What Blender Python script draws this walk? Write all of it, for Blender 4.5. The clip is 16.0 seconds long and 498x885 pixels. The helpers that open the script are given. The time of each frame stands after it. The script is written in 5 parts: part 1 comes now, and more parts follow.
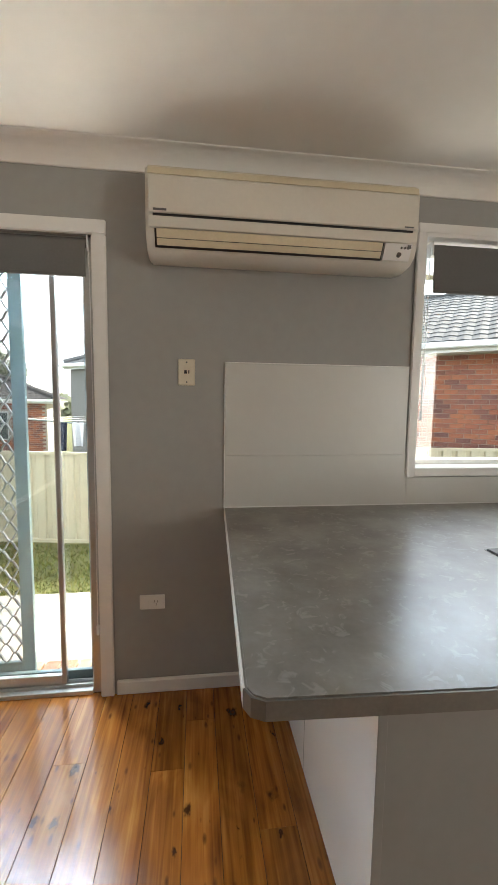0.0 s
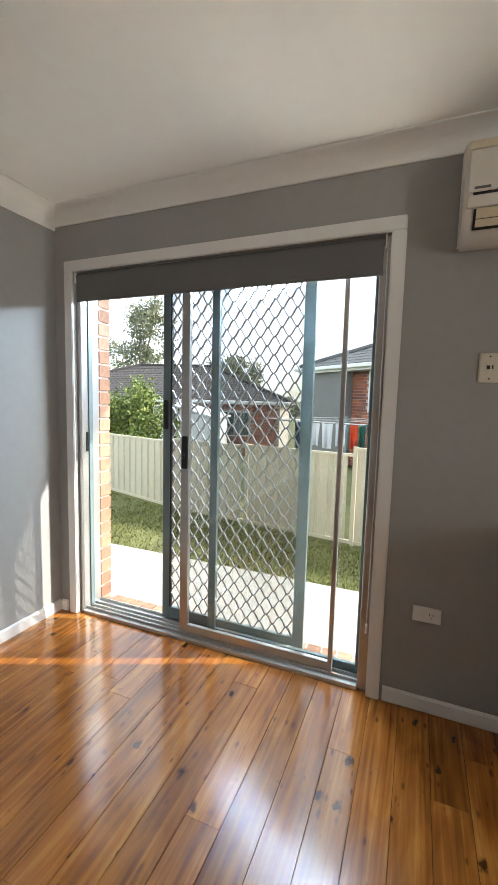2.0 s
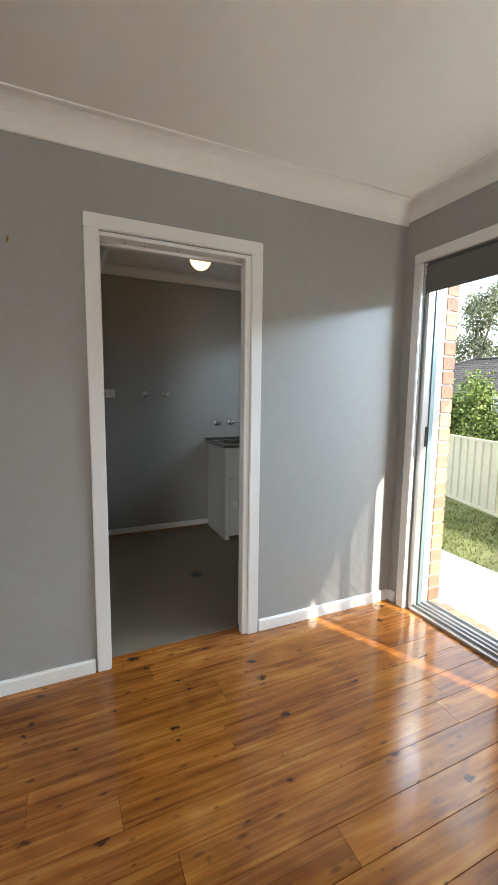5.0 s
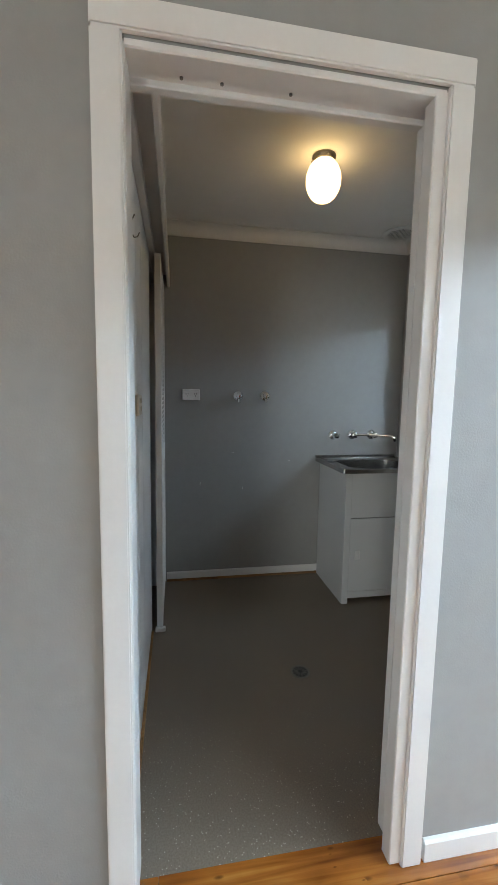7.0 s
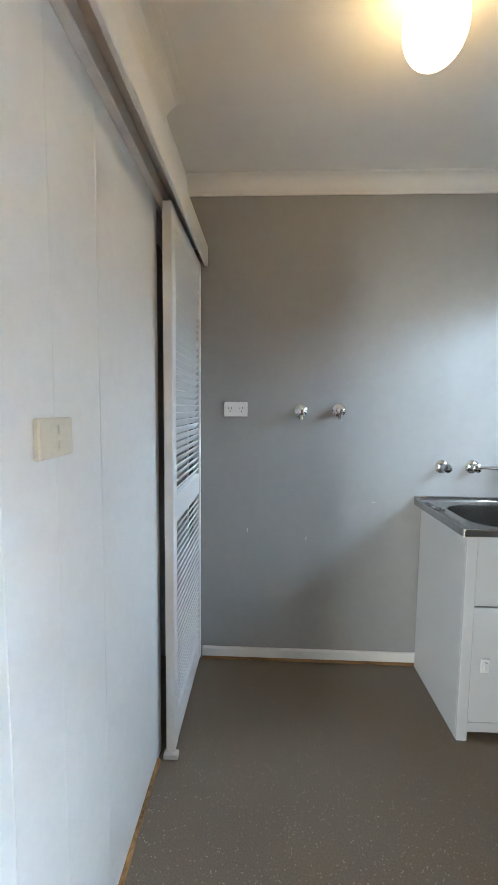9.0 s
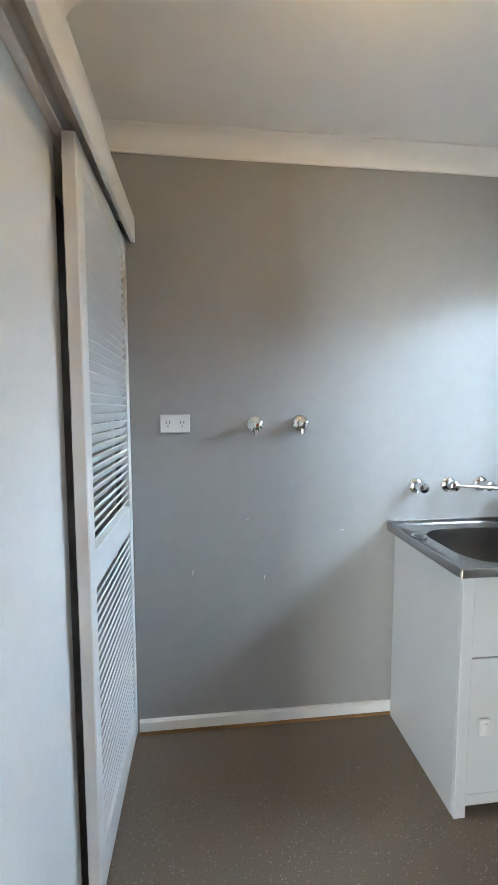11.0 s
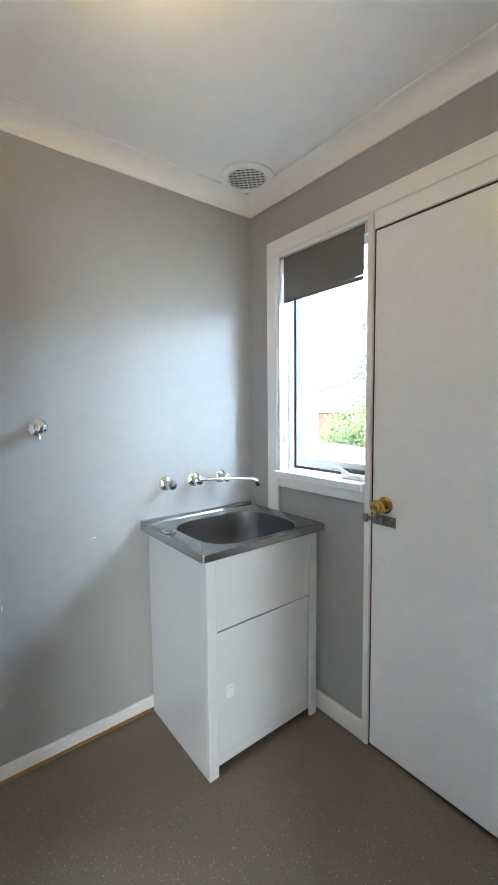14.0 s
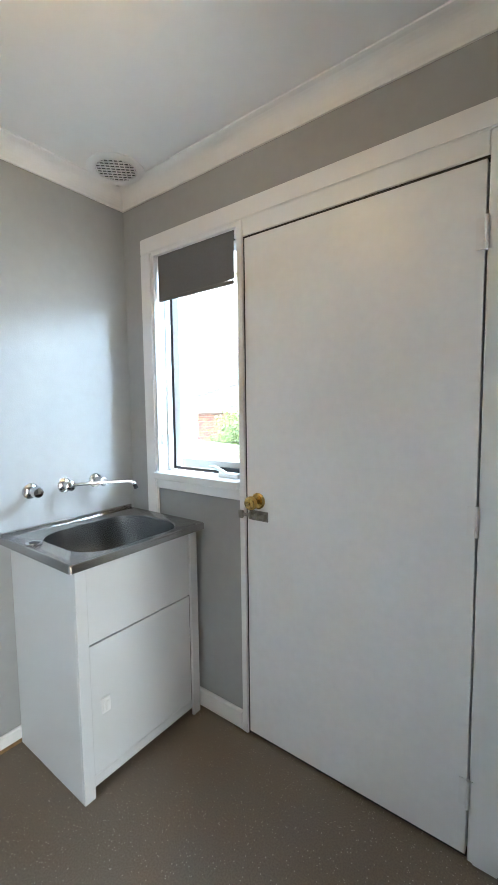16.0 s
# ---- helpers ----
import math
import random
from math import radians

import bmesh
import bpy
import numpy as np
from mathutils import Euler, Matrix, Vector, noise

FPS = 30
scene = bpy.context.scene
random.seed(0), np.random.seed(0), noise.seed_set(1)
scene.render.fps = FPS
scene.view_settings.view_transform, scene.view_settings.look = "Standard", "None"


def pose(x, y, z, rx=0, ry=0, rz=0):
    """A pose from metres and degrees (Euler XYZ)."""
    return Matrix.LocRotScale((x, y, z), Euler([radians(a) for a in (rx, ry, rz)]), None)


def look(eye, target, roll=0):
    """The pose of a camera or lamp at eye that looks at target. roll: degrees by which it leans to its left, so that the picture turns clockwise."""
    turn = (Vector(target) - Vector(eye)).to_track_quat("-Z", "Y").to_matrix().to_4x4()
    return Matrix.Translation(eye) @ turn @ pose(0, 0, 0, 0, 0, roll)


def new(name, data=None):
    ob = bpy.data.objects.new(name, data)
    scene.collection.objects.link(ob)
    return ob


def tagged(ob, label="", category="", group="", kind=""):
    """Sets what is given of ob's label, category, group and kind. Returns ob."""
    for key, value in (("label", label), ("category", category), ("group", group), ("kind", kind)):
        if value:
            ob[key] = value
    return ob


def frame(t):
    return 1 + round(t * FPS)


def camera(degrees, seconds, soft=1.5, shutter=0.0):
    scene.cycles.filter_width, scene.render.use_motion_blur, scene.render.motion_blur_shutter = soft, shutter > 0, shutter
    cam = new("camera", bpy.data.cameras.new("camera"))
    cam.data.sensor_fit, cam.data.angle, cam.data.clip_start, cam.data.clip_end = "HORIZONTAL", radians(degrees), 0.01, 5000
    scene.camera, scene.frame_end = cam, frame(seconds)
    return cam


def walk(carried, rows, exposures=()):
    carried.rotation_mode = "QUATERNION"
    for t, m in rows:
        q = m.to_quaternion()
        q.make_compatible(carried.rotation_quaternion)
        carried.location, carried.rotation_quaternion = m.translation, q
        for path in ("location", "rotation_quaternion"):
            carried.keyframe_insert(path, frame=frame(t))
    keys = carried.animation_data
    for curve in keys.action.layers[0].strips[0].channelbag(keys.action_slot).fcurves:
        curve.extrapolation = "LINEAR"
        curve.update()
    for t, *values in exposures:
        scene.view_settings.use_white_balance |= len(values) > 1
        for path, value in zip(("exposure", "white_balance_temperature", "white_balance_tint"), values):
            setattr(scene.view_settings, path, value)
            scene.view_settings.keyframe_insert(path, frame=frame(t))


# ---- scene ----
cam = camera(62.6, 16.0)
PATH = [
    (0, (0.049, -0.002, 1.394), (0.302, 1.972, 1.196), 0.8),
    (0.5, (-0.047, -0.001, 1.4), (0.002, 1.987, 1.192), 0.8),
    (1, (-0.105, 0.001, 1.384), (-0.313, 1.98, 1.181), 0.9),
    (1.5, (-0.185, 0.008, 1.372), (-0.661, 1.939, 1.167), 1.2),
    (2, (-0.245, -0.009, 1.365), (-1.001, 1.831, 1.164), 1.5),
    (2.5, (-0.235, -0.005, 1.36), (-1.302, 1.674, 1.159), 1.6),
    (3, (-0.262, -0.043, 1.352), (-1.563, 1.464, 1.157), 1.5),
    (3.5, (-0.255, -0.066, 1.347), (-1.756, 1.241, 1.151), 1.4),
    (4, (-0.25, -0.085, 1.36), (-1.894, 1.033, 1.146), 1.1),
    (4.5, (-0.245, -0.073, 1.342), (-1.99, 0.879, 1.122), 0.9),
    (5, (-0.343, -0.039, 1.331), (-2.149, 0.786, 1.097), 0.7),
    (5.2, (-0.435, -0.017, 1.333), (-2.261, 0.763, 1.091), 0.7),
    (7.3, (-1.512, 0.323, 1.309), (-3.486, 0.564, 1.096), 1.0),
    (7.5, (-1.599, 0.388, 1.311), (-3.581, 0.549, 1.101), 1.0),
    (8, (-1.778, 0.475, 1.326), (-3.768, 0.461, 1.127), 1.0),
    (8.2, (-1.858, 0.481, 1.319), (-3.847, 0.411, 1.129), 1.0),
    (10.3, (-2.477, 0.501, 1.372), (-4.469, 0.43, 1.218), 0.0),
    (10.5, (-2.512, 0.454, 1.37), (-4.506, 0.496, 1.217), -0.0),
    (11, (-2.535, 0.453, 1.383), (-4.516, 0.671, 1.217), -0.1),
    (11.5, (-2.534, 0.452, 1.377), (-4.485, 0.867, 1.223), -0.2),
    (12, (-2.541, 0.455, 1.388), (-4.438, 1.066, 1.223), -0.2),
    (12.5, (-2.529, 0.479, 1.385), (-4.364, 1.26, 1.226), -0.5),
    (13, (-2.515, 0.5, 1.381), (-4.273, 1.442, 1.225), -0.6),
    (13.5, (-2.52, 0.506, 1.378), (-4.183, 1.607, 1.222), -0.6),
    (14, (-2.517, 0.527, 1.38), (-4.084, 1.759, 1.219), -0.6),
    (14.5, (-2.512, 0.54, 1.376), (-3.974, 1.895, 1.215), -0.5),
    (15, (-2.5, 0.56, 1.379), (-3.863, 2.015, 1.213), -0.5),
    (15.5, (-2.481, 0.57, 1.379), (-3.753, 2.105, 1.213), -0.5),
    (16, (-2.46, 0.577, 1.377), (-3.664, 2.165, 1.214), -0.7),
]
EXPOSURES = [(0, 1.95, 6850, 7), (1.5, 1.75, 6600, 7), (3.0, 1.35, 6550, 7), (4.5, 1.75, 6550, 6), (5.0, 1.85, 6550, 6), (7.5, 2.5, 6100, 4), (8.0, 3.0, 6050, 4), (10.5, 3.95, 6000, 4), (13.0, 4.02, 5850, 3), (16.0, 4.12, 5850, 3)]
walk(cam, [(t, look(eye, target, roll)) for t, eye, target, roll in PATH], EXPOSURES)

# ---- world, sun ----
SUN_AZ, SUN_EL = math.atan2(0.908, 0.418), radians(31.5)
world = bpy.data.worlds.new("World")
scene.world = world
world.use_nodes = True
wn, wl = world.node_tree.nodes, world.node_tree.links
wn.clear()
w_out = wn.new("ShaderNodeOutputWorld")
w_bg = wn.new("ShaderNodeBackground")
w_sky = wn.new("ShaderNodeTexSky")
w_sky.sky_type, w_sky.sun_disc = "NISHITA", False
w_sky.sun_elevation, w_sky.sun_rotation = SUN_EL, SUN_AZ
w_sky.dust_density, w_sky.air_density = 1.5, 1.0
w_co = wn.new("ShaderNodeTexCoord")
w_map = wn.new("ShaderNodeMapping")
w_map.inputs["Scale"].default_value = (1.0, 1.0, 2.6)
w_noise = wn.new("ShaderNodeTexNoise")
w_noise.inputs["Scale"].default_value, w_noise.inputs["Detail"].default_value = 2.3, 7.0
w_ramp = wn.new("ShaderNodeValToRGB")
w_ramp.color_ramp.elements[0].position, w_ramp.color_ramp.elements[1].position = 0.36, 0.6
w_mix = wn.new("ShaderNodeMix")
w_mix.data_type = "RGBA"
w_mix.inputs["B"].default_value = (8.2, 8.8, 9.6, 1)
wl.new(w_co.outputs["Generated"], w_map.inputs["Vector"])
wl.new(w_map.outputs["Vector"], w_noise.inputs["Vector"])
wl.new(w_noise.outputs["Fac"], w_ramp.inputs["Fac"])
wl.new(w_ramp.outputs["Color"], w_mix.inputs["Factor"])
wl.new(w_sky.outputs["Color"], w_mix.inputs["A"])
wl.new(w_mix.outputs["Result"], w_bg.inputs["Color"])
wl.new(w_bg.outputs["Background"], w_out.inputs["Surface"])
w_bg.inputs["Strength"].default_value = 0.14

sun = new("sun", bpy.data.lights.new("sun", "SUN"))
sun.data.energy, sun.data.angle, sun.data.color = 3.3, radians(0.6), (1.0, 0.94, 0.85)
sun_way = Vector((0.908 * math.cos(SUN_EL), 0.418 * math.cos(SUN_EL), math.sin(SUN_EL))).normalized()
sun.matrix_world = look(sun_way * 20, (0, 0, 0))

# fill lamp in an added east-wall living-room window, unseen behind the walk
EAST_Y0, EAST_Y1, EAST_Z0, EAST_Z1 = -3.2, -1.9, 0.35, 2.2
day = new("daylight_east_window", bpy.data.lights.new("daylight_east_window", "AREA"))
day.data.shape, day.data.size, day.data.size_y = "RECTANGLE", EAST_Y1 - EAST_Y0, EAST_Z1 - EAST_Z0
day.data.energy, day.data.color = 20.0, (1.0, 0.97, 0.93)
day.matrix_world = look((3.72, (EAST_Y0 + EAST_Y1) / 2, (EAST_Z0 + EAST_Z1) / 2), (0, (EAST_Y0 + EAST_Y1) / 2, (EAST_Z0 + EAST_Z1) / 2))


def fill_lamp(name, place, aim, w, h, power, color=(0.64, 0.8, 1.0), spread=180):
    """An area lamp added just outside an opening, standing in for sky or sunlit paving."""
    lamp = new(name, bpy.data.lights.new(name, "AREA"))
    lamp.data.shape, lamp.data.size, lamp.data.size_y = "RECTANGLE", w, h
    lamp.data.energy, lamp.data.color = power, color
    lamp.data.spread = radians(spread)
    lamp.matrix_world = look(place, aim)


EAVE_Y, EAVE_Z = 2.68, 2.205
# lamps added under the eaves to stand in for the bright sky
fill_lamp("daylight_sliding_door", (-0.95, EAVE_Y, EAVE_Z), (-1.9, 1.2, 0.9), 1.9, 0.13, 38.0)
fill_lamp("daylight_kitchen_window", (2.0, EAVE_Y, EAVE_Z), (1.6, 1.2, 0.9), 1.5, 0.1, 4.0)
fill_lamp("daylight_laundry_window", (-3.5, EAVE_Y, 2.09), (-4.0, 1.0, 1.0), 0.9, 0.3, 4.3)
# added lamps in place of daylight thrown up by the sunlit concrete
PATH_FILL_TINT = (1.0, 0.91, 0.79)
fill_lamp("daylight_from_path", (-1.28, 2.25, -0.17), (-1.2, 1.55, 0.9), 1.6, 0.1, 30.0, PATH_FILL_TINT)
fill_lamp("daylight_from_path", (1.95, 2.55, 0.3), (1.8, 1.7, 1.9), 2.0, 0.5, 6.5, PATH_FILL_TINT)

# ---- materials ----
def mat(name, col, rough=0.5, metal=0.0, var=0.0, var_scale=3.0, bump=0.0, bump_scale=60.0, spec=0.5, coat=0.0, stretch=(1, 1, 1)):
    """A painted or plain surface: broad and fine variation of the colour, fine relief."""
    m = bpy.data.materials.new(name)
    m.use_nodes = True
    n, l = m.node_tree.nodes, m.node_tree.links
    b = n["Principled BSDF"]
    b.inputs["Base Color"].default_value = (*col, 1)
    b.inputs["Roughness"].default_value, b.inputs["Metallic"].default_value = rough, metal
    b.inputs["Specular IOR Level"].default_value = spec
    b.inputs["Coat Weight"].default_value = coat
    co = n.new("ShaderNodeTexCoord")
    mp = n.new("ShaderNodeMapping")
    mp.inputs["Scale"].default_value = stretch
    l.new(co.outputs["Object"], mp.inputs["Vector"])
    if var:
        a = n.new("ShaderNodeTexNoise")
        a.inputs["Scale"].default_value, a.inputs["Detail"].default_value = var_scale, 5
        a2 = n.new("ShaderNodeTexNoise")
        a2.inputs["Scale"].default_value, a2.inputs["Detail"].default_value = var_scale * 14, 3
        ad = n.new("ShaderNodeMath")
        ad.operation = "ADD"
        l.new(mp.outputs["Vector"], a.inputs["Vector"])
        l.new(mp.outputs["Vector"], a2.inputs["Vector"])
        l.new(a.outputs["Fac"], ad.inputs[0])
        l.new(a2.outputs["Fac"], ad.inputs[1])
        r = n.new("ShaderNodeMapRange")
        r.inputs["From Min"].default_value, r.inputs["From Max"].default_value = 0.65, 1.35
        r.inputs["To Min"].default_value, r.inputs["To Max"].default_value = 1 - var, 1 + var
        l.new(ad.outputs[0], r.inputs["Value"])
        mul = n.new("ShaderNodeVectorMath")
        mul.operation = "SCALE"
        mul.inputs[0].default_value = col
        l.new(r.outputs["Result"], mul.inputs["Scale"])
        l.new(mul.outputs["Vector"], b.inputs["Base Color"])
        r2 = n.new("ShaderNodeMapRange")
        r2.inputs["To Min"].default_value, r2.inputs["To Max"].default_value = max(rough - 0.08, 0.02), min(rough + 0.1, 1)
        l.new(a.outputs["Fac"], r2.inputs["Value"])
        l.new(r2.outputs["Result"], b.inputs["Roughness"])
    if bump:
        bn = n.new("ShaderNodeTexNoise")
        bn.inputs["Scale"].default_value, bn.inputs["Detail"].default_value = bump_scale, 4
        l.new(mp.outputs["Vector"], bn.inputs["Vector"])
        bp = n.new("ShaderNodeBump")
        bp.inputs["Strength"].default_value, bp.inputs["Distance"].default_value = bump, 0.004
        l.new(bn.outputs["Fac"], bp.inputs["Height"])
        l.new(bp.outputs["Normal"], b.inputs["Normal"])
    return m


def ramp_of(n, stops):
    r = n.new("ShaderNodeValToRGB")
    e = r.color_ramp.elements
    e[0].position, e[0].color = stops[0][0], (*stops[0][1], 1)
    e[1].position, e[1].color = stops[-1][0], (*stops[-1][1], 1)
    for p, c in stops[1:-1]:
        x = e.new(p)
        x.color = (*c, 1)
    return r


def pine_mat():
    """Varnished cypress boards that run along y, with streaks and dark knots."""
    m = bpy.data.materials.new("varnished_pine")
    m.use_nodes = True
    n, l = m.node_tree.nodes, m.node_tree.links
    b = n["Principled BSDF"]
    co = n.new("ShaderNodeTexCoord")
    info = n.new("ShaderNodeObjectInfo")
    off = n.new("ShaderNodeVectorMath")
    off.operation = "MULTIPLY_ADD"
    off.inputs[1].default_value = (37.0, 91.0, 0)
    l.new(info.outputs["Random"], off.inputs[0])
    l.new(co.outputs["Object"], off.inputs[2])
    mp = n.new("ShaderNodeMapping")
    mp.inputs["Scale"].default_value = (55.0, 1.8, 1.0)
    l.new(off.outputs["Vector"], mp.inputs["Vector"])
    g = n.new("ShaderNodeTexNoise")
    g.inputs["Scale"].default_value, g.inputs["Detail"].default_value, g.inputs["Distortion"].default_value = 1.0, 7, 0.7
    l.new(mp.outputs["Vector"], g.inputs["Vector"])
    r = ramp_of(n, [(0.3, (0.115, 0.03, 0.006)), (0.42, (0.235, 0.073, 0.011)), (0.53, (0.35, 0.122, 0.019)), (0.68, (0.5, 0.215, 0.042))])
    pm = n.new("ShaderNodeMapping")
    pm.inputs["Scale"].default_value = (9.0, 2.6, 1.0)
    l.new(off.outputs["Vector"], pm.inputs["Vector"])
    pn = n.new("ShaderNodeTexNoise")
    pn.inputs["Scale"].default_value, pn.inputs["Detail"].default_value, pn.inputs["Distortion"].default_value = 1.0, 3, 0.9
    l.new(pm.outputs["Vector"], pn.inputs["Vector"])
    gm = n.new("ShaderNodeMix")
    gm.inputs["Factor"].default_value = 0.48
    l.new(g.outputs["Fac"], gm.inputs["A"])
    l.new(pn.outputs["Fac"], gm.inputs["B"])
    l.new(gm.outputs["Result"], r.inputs["Fac"])
    # board-to-board tone
    tone = n.new("ShaderNodeMapRange")
    tone.inputs["To Min"].default_value, tone.inputs["To Max"].default_value = 0.76, 1.12
    l.new(info.outputs["Random"], tone.inputs["Value"])
    t2 = n.new("ShaderNodeVectorMath")
    t2.operation = "SCALE"
    l.new(r.outputs["Color"], t2.inputs[0])
    l.new(tone.outputs["Result"], t2.inputs["Scale"])
    # knots
    km = n.new("ShaderNodeMapping")
    km.inputs["Scale"].default_value = (14.0, 9.0, 1.0)
    l.new(off.outputs["Vector"], km.inputs["Vector"])
    wob = n.new("ShaderNodeTexNoise")
    wob.inputs["Scale"].default_value = 3.2
    l.new(km.outputs["Vector"], wob.inputs["Vector"])
    wadd = n.new("ShaderNodeVectorMath")
    wadd.operation = "MULTIPLY_ADD"
    wadd.inputs[1].default_value = (0.55, 0.5, 0)
    l.new(wob.outputs["Color"], wadd.inputs[0])
    l.new(km.outputs["Vector"], wadd.inputs[2])
    v = n.new("ShaderNodeTexVoronoi")
    v.inputs["Scale"].default_value = 1.0
    v.inputs["Randomness"].default_value = 1.0
    l.new(wadd.outputs["Vector"], v.inputs["Vector"])
    sep = n.new("ShaderNodeSeparateColor")
    l.new(v.outputs["Color"], sep.inputs["Color"])
    size = n.new("ShaderNodeMapRange")
    size.inputs["From Min"].default_value, size.inputs["From Max"].default_value = 0.5, 1.0
    size.inputs["To Min"].default_value, size.inputs["To Max"].default_value = 0.04, 0.34
    l.new(sep.outputs["Red"], size.inputs["Value"])
    kn = n.new("ShaderNodeMath")
    kn.operation = "DIVIDE"
    l.new(v.outputs["Distance"], kn.inputs[0])
    l.new(size.outputs["Result"], kn.inputs[1])
    kr = ramp_of(n, [(0.0, (0.75, 0.75, 0.75)), (0.3, (0.97, 0.97, 0.97)), (0.55, (0.9, 0.9, 0.9)), (0.68, (0.4, 0.4, 0.4)), (1.0, (0, 0, 0))])
    l.new(kn.outputs[0], kr.inputs["Fac"])
    mx = n.new("ShaderNodeMix")
    mx.data_type = "RGBA"
    mx.inputs["B"].default_value = (0.045, 0.014, 0.004, 1)
    l.new(kr.outputs["Color"], mx.inputs["Factor"])
    l.new(t2.outputs["Vector"], mx.inputs["A"])
    fm = n.new("ShaderNodeMapping")
    fm.inputs["Scale"].default_value, fm.inputs["Location"].default_value = (40.0, 15.0, 1.0), (3.7, 8.1, 0)
    l.new(off.outputs["Vector"], fm.inputs["Vector"])
    fv = n.new("ShaderNodeTexVoronoi")
    fv.inputs["Scale"].default_value = 1.0
    l.new(fm.outputs["Vector"], fv.inputs["Vector"])
    fs = n.new("ShaderNodeSeparateColor")
    l.new(fv.outputs["Color"], fs.inputs["Color"])
    fz = n.new("ShaderNodeMapRange")
    fz.inputs["From Min"].default_value, fz.inputs["From Max"].default_value = 0.62, 1.0
    fz.inputs["To Min"].default_value, fz.inputs["To Max"].default_value = 0.002, 0.4
    l.new(fs.outputs["Green"], fz.inputs["Value"])
    fd = n.new("ShaderNodeMath")
    fd.operation = "DIVIDE"
    l.new(fv.outputs["Distance"], fd.inputs[0])
    l.new(fz.outputs["Result"], fd.inputs[1])
    fr = ramp_of(n, [(0.0, (0.85, 0.85, 0.85)), (0.5, (0.6, 0.6, 0.6)), (1.0, (0, 0, 0))])
    l.new(fd.outputs[0], fr.inputs["Fac"])
    mx2 = n.new("ShaderNodeMix")
    mx2.data_type = "RGBA"
    mx2.inputs["B"].default_value = (0.07, 0.022, 0.006, 1)
    l.new(fr.outputs["Color"], mx2.inputs["Factor"])
    l.new(mx.outputs["Result"], mx2.inputs["A"])
    l.new(mx2.outputs["Result"], b.inputs["Base Color"])
    sc = n.new("ShaderNodeTexNoise")
    sc.inputs["Scale"].default_value, sc.inputs["Detail"].default_value = 5.0, 6
    l.new(co.outputs["Object"], sc.inputs["Vector"])
    rr = n.new("ShaderNodeMapRange")
    rr.inputs["From Min"].default_value, rr.inputs["From Max"].default_value = 0.3, 0.7
    rr.inputs["To Min"].default_value, rr.inputs["To Max"].default_value = 0.12, 0.27
    l.new(sc.outputs["Fac"], rr.inputs["Value"])
    l.new(rr.outputs["Result"], b.inputs["Roughness"])
    b.inputs["Specular IOR Level"].default_value = 0.5
    b.inputs["Coat Weight"].default_value, b.inputs["Coat Roughness"].default_value = 0.35, 0.12
    bp = n.new("ShaderNodeBump")
    bp.inputs["Strength"].default_value, bp.inputs["Distance"].default_value = 0.12, 0.002
    l.new(g.outputs["Fac"], bp.inputs["Height"])
    l.new(bp.outputs["Normal"], b.inputs["Normal"])
    return m


def speckle_mat(name, base, dark, light, scale, rough, dens=0.12):
    """Sheet vinyl or laminate with small flecks."""
    m = bpy.data.materials.new(name)
    m.use_nodes = True
    n, l = m.node_tree.nodes, m.node_tree.links
    b = n["Principled BSDF"]
    co = n.new("ShaderNodeTexCoord")
    a = n.new("ShaderNodeTexNoise")
    a.inputs["Scale"].default_value, a.inputs["Detail"].default_value = scale * 0.9, 3
    l.new(co.outputs["Object"], a.inputs["Vector"])
    r = ramp_of(n, [(0.35, dark), (0.65, base)])
    l.new(a.outputs["Fac"], r.inputs["Fac"])
    v = n.new("ShaderNodeTexVoronoi")
    v.inputs["Scale"].default_value = scale
    l.new(co.outputs["Object"], v.inputs["Vector"])
    s = n.new("ShaderNodeSeparateColor")
    l.new(v.outputs["Color"], s.inputs["Color"])
    hit = n.new("ShaderNodeMath")
    hit.operation = "LESS_THAN"
    hit.inputs[1].default_value = dens
    l.new(s.outputs["Red"], hit.inputs[0])
    near = n.new("ShaderNodeMath")
    near.operation = "LESS_THAN"
    near.inputs[1].default_value = 0.4
    l.new(v.outputs["Distance"], near.inputs[0])
    both = n.new("ShaderNodeMath")
    both.operation = "MULTIPLY"
    l.new(hit.outputs[0], both.inputs[0])
    l.new(near.outputs[0], both.inputs[1])
    mx = n.new("ShaderNodeMix")
    mx.data_type = "RGBA"
    mx.inputs["B"].default_value = (*light, 1)
    l.new(both.outputs[0], mx.inputs["Factor"])
    l.new(r.outputs["Color"], mx.inputs["A"])
    l.new(mx.outputs["Result"], b.inputs["Base Color"])
    b.inputs["Roughness"].default_value = rough
    f = n.new("ShaderNodeTexNoise")
    f.inputs["Scale"].default_value = scale * 1.5
    l.new(co.outputs["Object"], f.inputs["Vector"])
    bp = n.new("ShaderNodeBump")
    bp.inputs["Strength"].default_value, bp.inputs["Distance"].default_value = 0.15, 0.002
    l.new(f.outputs["Fac"], bp.inputs["Height"])
    l.new(bp.outputs["Normal"], b.inputs["Normal"])
    return m


